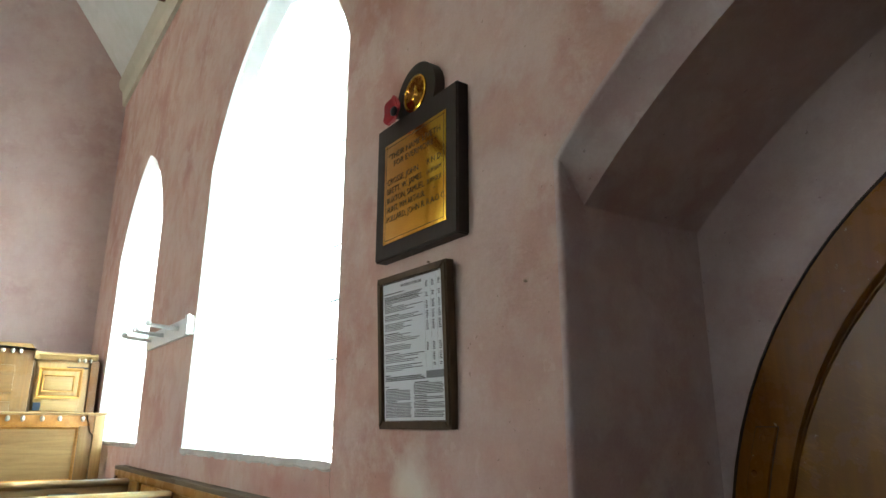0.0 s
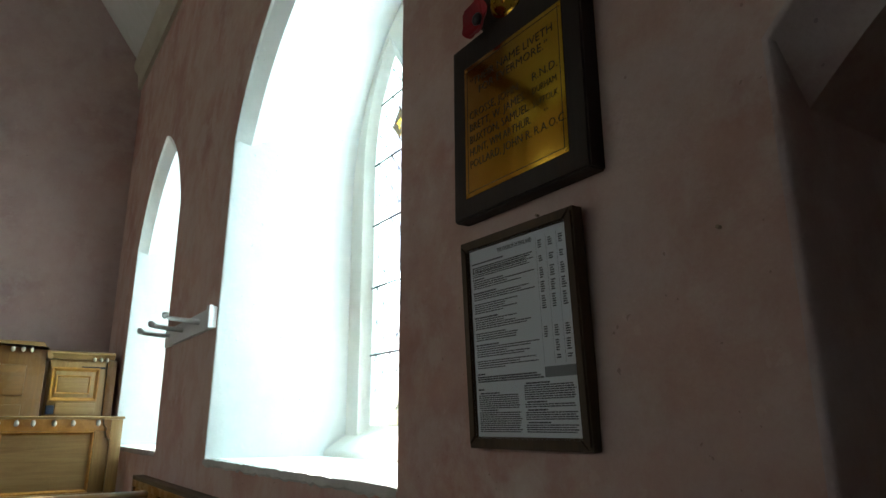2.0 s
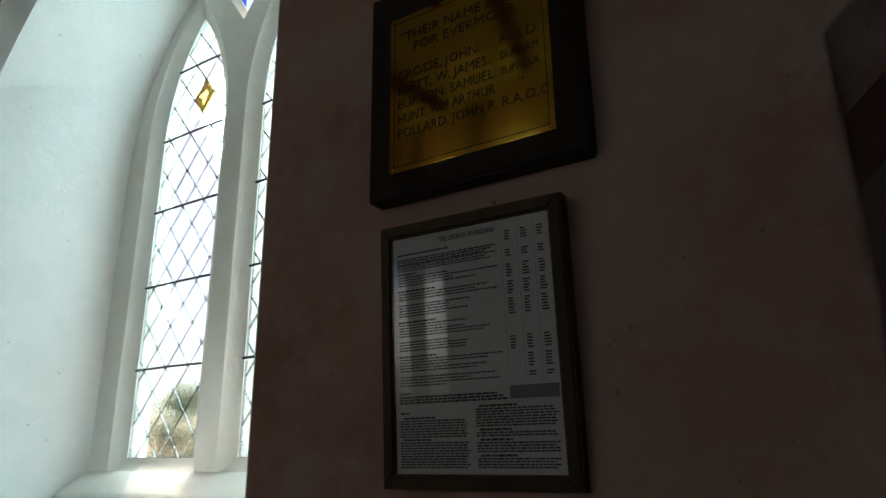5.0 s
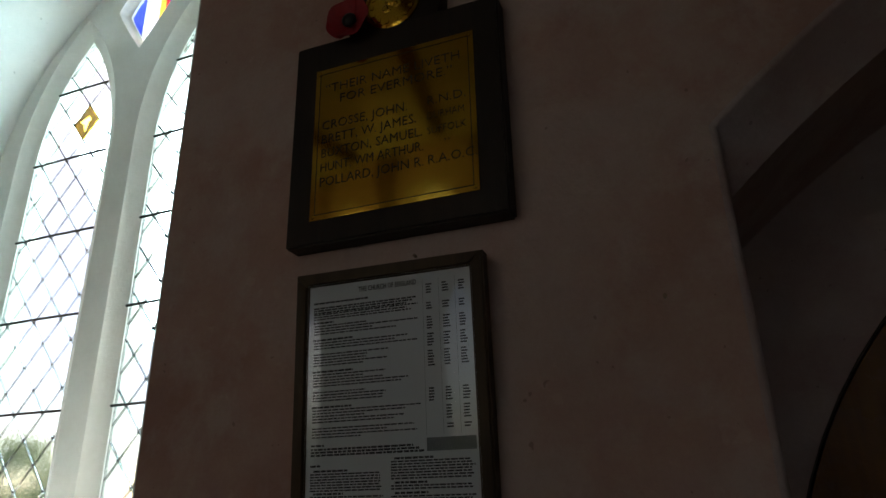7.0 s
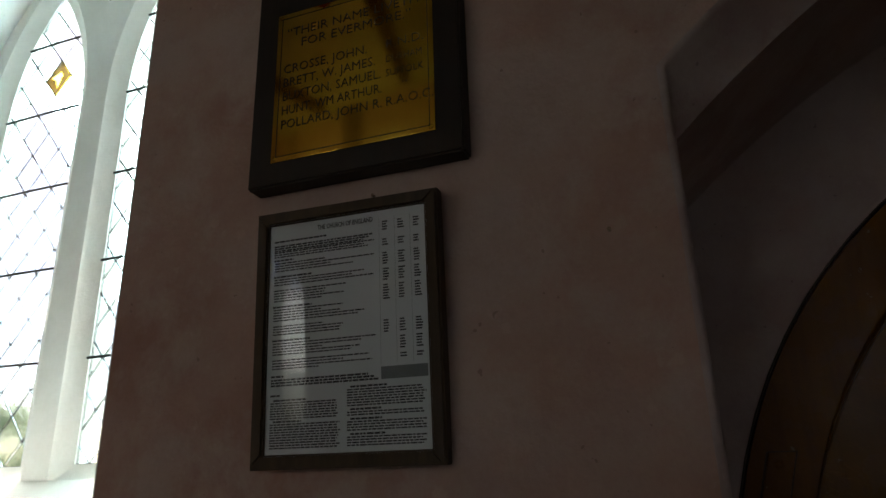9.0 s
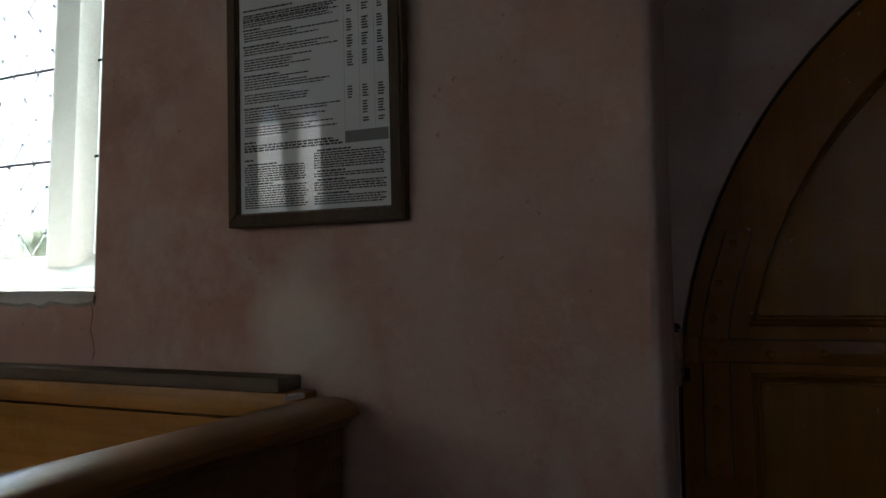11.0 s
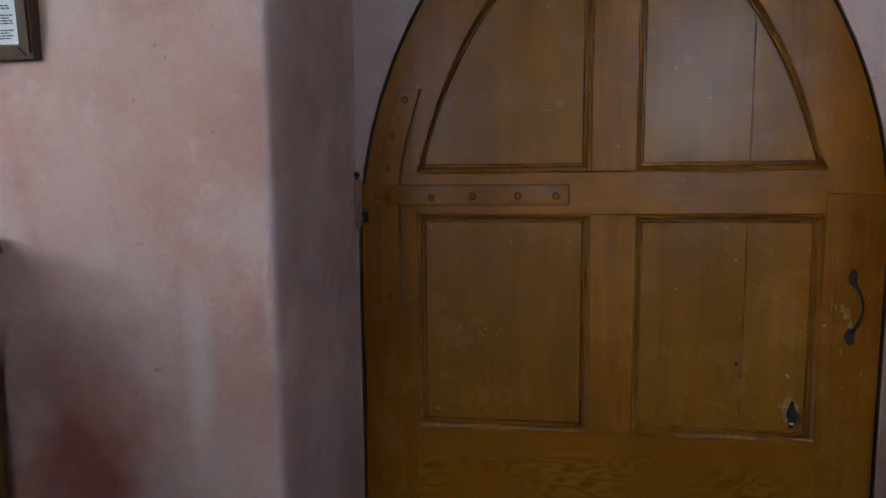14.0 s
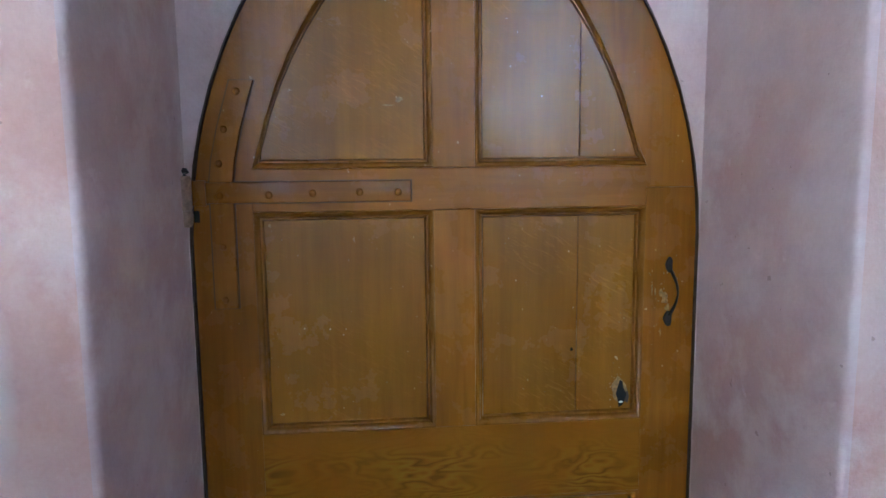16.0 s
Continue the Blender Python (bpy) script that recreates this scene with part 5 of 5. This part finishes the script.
part("panel_centre", box(0.707, 0.933, DY - 0.018, DY - 0.0125, 1.837, 1.959, 0.002), M_PALE_X, deskdoor)
part("lower_rail", box(0.71, 1.0, DY - 0.014, DY - 0.0055, 1.655, 1.75, 0.004), M_PALE_X, deskdoor)
part("cheek", box(1.062, 1.135, DY - 0.03, 7.58, 0.0, DT - 0.062, 0.004), M_PEW_Z, desk, "dark oak side cheek")
part("strap", box(0.87, 1.05, DY - 0.013, DY - 0.0055, 2.035, 2.052, 0.002), M_IRON, deskdoor, "black iron hinge strap")
part("lock_box", box(0.645, 0.705, DY - 0.02, DY - 0.0055, 1.66, 1.73, 0.004), M_BLUE, deskdoor, "dark blue-grey lock box")
for x in (0.96, 1.01, 1.055):
    boss(x, DY - 0.03, DT - 0.03 - 0.03, 0.016, desk)
side = base("desk_wing", 0.15, 6.95, 0.0, "darker oak desk wing with an arched carved top", "reading desk")
part("wing_panel", box(-0.45, 0.60, 6.93, 6.98, 0.0, 2.19, 0.006), M_PEW_Z, side)
bm = bmesh.new()
prof = [(-0.47, 2.191), (0.601, 2.191), (0.6015, 2.10), (0.635, 2.095), (0.645, 2.12), (0.615, 2.165), (0.565, 2.228), (-0.47, 2.232)]
lo = [bm.verts.new((x, 6.90, z)) for x, z in prof]
hi = [bm.verts.new((x, 7.0, z)) for x, z in prof]
bm.faces.new(lo), bm.faces.new(hi[::-1])
for i in range(len(prof)):
    j = (i + 1) % len(prof)
    bm.faces.new((lo[i], lo[j], hi[j], hi[i]))
part("wing_cornice", bm, M_PALE_X, side, "carved cornice with scrolled end")
part("raised_panel", box(-0.25, 0.47, 6.915, 6.9295, 1.80, 2.04, 0.006), M_PEW_X, side)
part("raised_panel", box(-0.25, 0.47, 6.915, 6.9295, 1.4, 1.73, 0.006), M_PEW_X, side)
for x in (0.36, 0.43, 0.49):
    boss(x, 6.91, 2.165, 0.019, side)

# ---- rough plaster edge of the sill ----
for yc, narrow, w in zip(SOUTH_WINDOWS, NARROW, ("window_1", "window_2")):
    bm = bmesh.new()
    rng = random.Random(w)
    ys = [yc + narrow * (k * 1.885 / 60 - 0.905) for k in range(61)]
    lows = [1.372 + rng.uniform(-0.006, 0.006) for y in ys]
    top = [bm.verts.new((FACE - 0.004, y, 1.409 + rng.uniform(-0.002, 0.003))) for y in ys]
    mid = [bm.verts.new((FACE - 0.007, y, z + 0.012)) for y, z in zip(ys, lows)]
    low = [bm.verts.new((FACE + 0.004, y, z)) for y, z in zip(ys, lows)]
    back = [bm.verts.new((FACE + 0.03, y, 1.4135)) for y in ys]
    for a, b in ((back, top), (top, mid), (mid, low)):
        for i in range(60):
            bm.faces.new((a[i], a[i + 1], b[i + 1], b[i]))
    part("sill_edge", bm, M_SILL, bpy.data.objects[w], "rough greyish plaster sill edge", smooth=30)

# ---- small things ----
shelf = part("book_shelf", box(-0.4, 1.05, 4.84, 4.9565, 1.06, 1.08, 0.003), M_PALE_X)
tagged(shelf, "narrow oak book shelf fixed to the pew back", "shelf")
book = base("hymn_book", 0.72, 4.9, 1.08, "dark blue cloth hymn book lying on the pew shelf", "book")
part("cover", box(0.64, 0.80, 4.846, 4.952, 1.0805, 1.124, 0.003), M_BLUE, book)
part("pages", box(0.644, 0.796, 4.843, 4.8455, 1.085, 1.119), M_PAPER, book)
for y, z, r in ((1.209, 1.861, 0.0035), (1.62, 1.99, 0.003)):
    bm = tube(bmesh.new(), [(FACE + 0.01, y, z), (FACE - 0.008, y, z + 0.001)], [r * 0.7, r], 8)
    tagged(part("nail", bm, M_RUST), "small rusty nail in the pink wall", "nail")

bm = bmesh.new()
pts = [(2.207, 1.395), (2.2, 1.36), (2.206, 1.33), (2.196, 1.305), (2.192, 1.285), (2.197, 1.268)]
for (a, b), (c, d) in zip(pts, pts[1:]):
    bm.faces.new([bm.verts.new((FACE - 0.0012, y, z)) for y, z in ((a - 0.0014, b), (a + 0.0014, b), (c + 0.001, d), (c - 0.001, d))])
tagged(part("crack", bm, M_CRACK, smooth=0), "fine dark crack in the pink plaster below the sill", "crack", kind="structure")

# ---- tie beams across the nave ----
for y in (2.76, 5.76):
    bm = bmesh.new()
    n = 12
    rings = []
    for k in range(n + 1):
        x = OPPOSITE + 0.002 + (FACE - OPPOSITE - 0.004) * k / n
        sag = 0.05 * math.sin(math.pi * k / n)
        rings.append([(x, y + a, z + sag) for a, z in ((-0.13, 5.33), (-0.11, 5.31), (0.11, 5.31), (0.13, 5.33), (0.13, 5.55), (0.11, 5.57), (-0.11, 5.57), (-0.13, 5.55))])
    loft(bm, rings)
    bm.faces.new([bm.verts.new(p) for p in rings[0]])
    bm.faces.new([bm.verts.new(p) for p in rings[-1]])
    bmesh.ops.remove_doubles(bm, verts=bm.verts, dist=1e-5)
    tagged(part("tie_beam", bm, M_TIMBER, smooth=30), "dark reddish-brown timber tie beam across the nave", "roof beam", kind="structure")
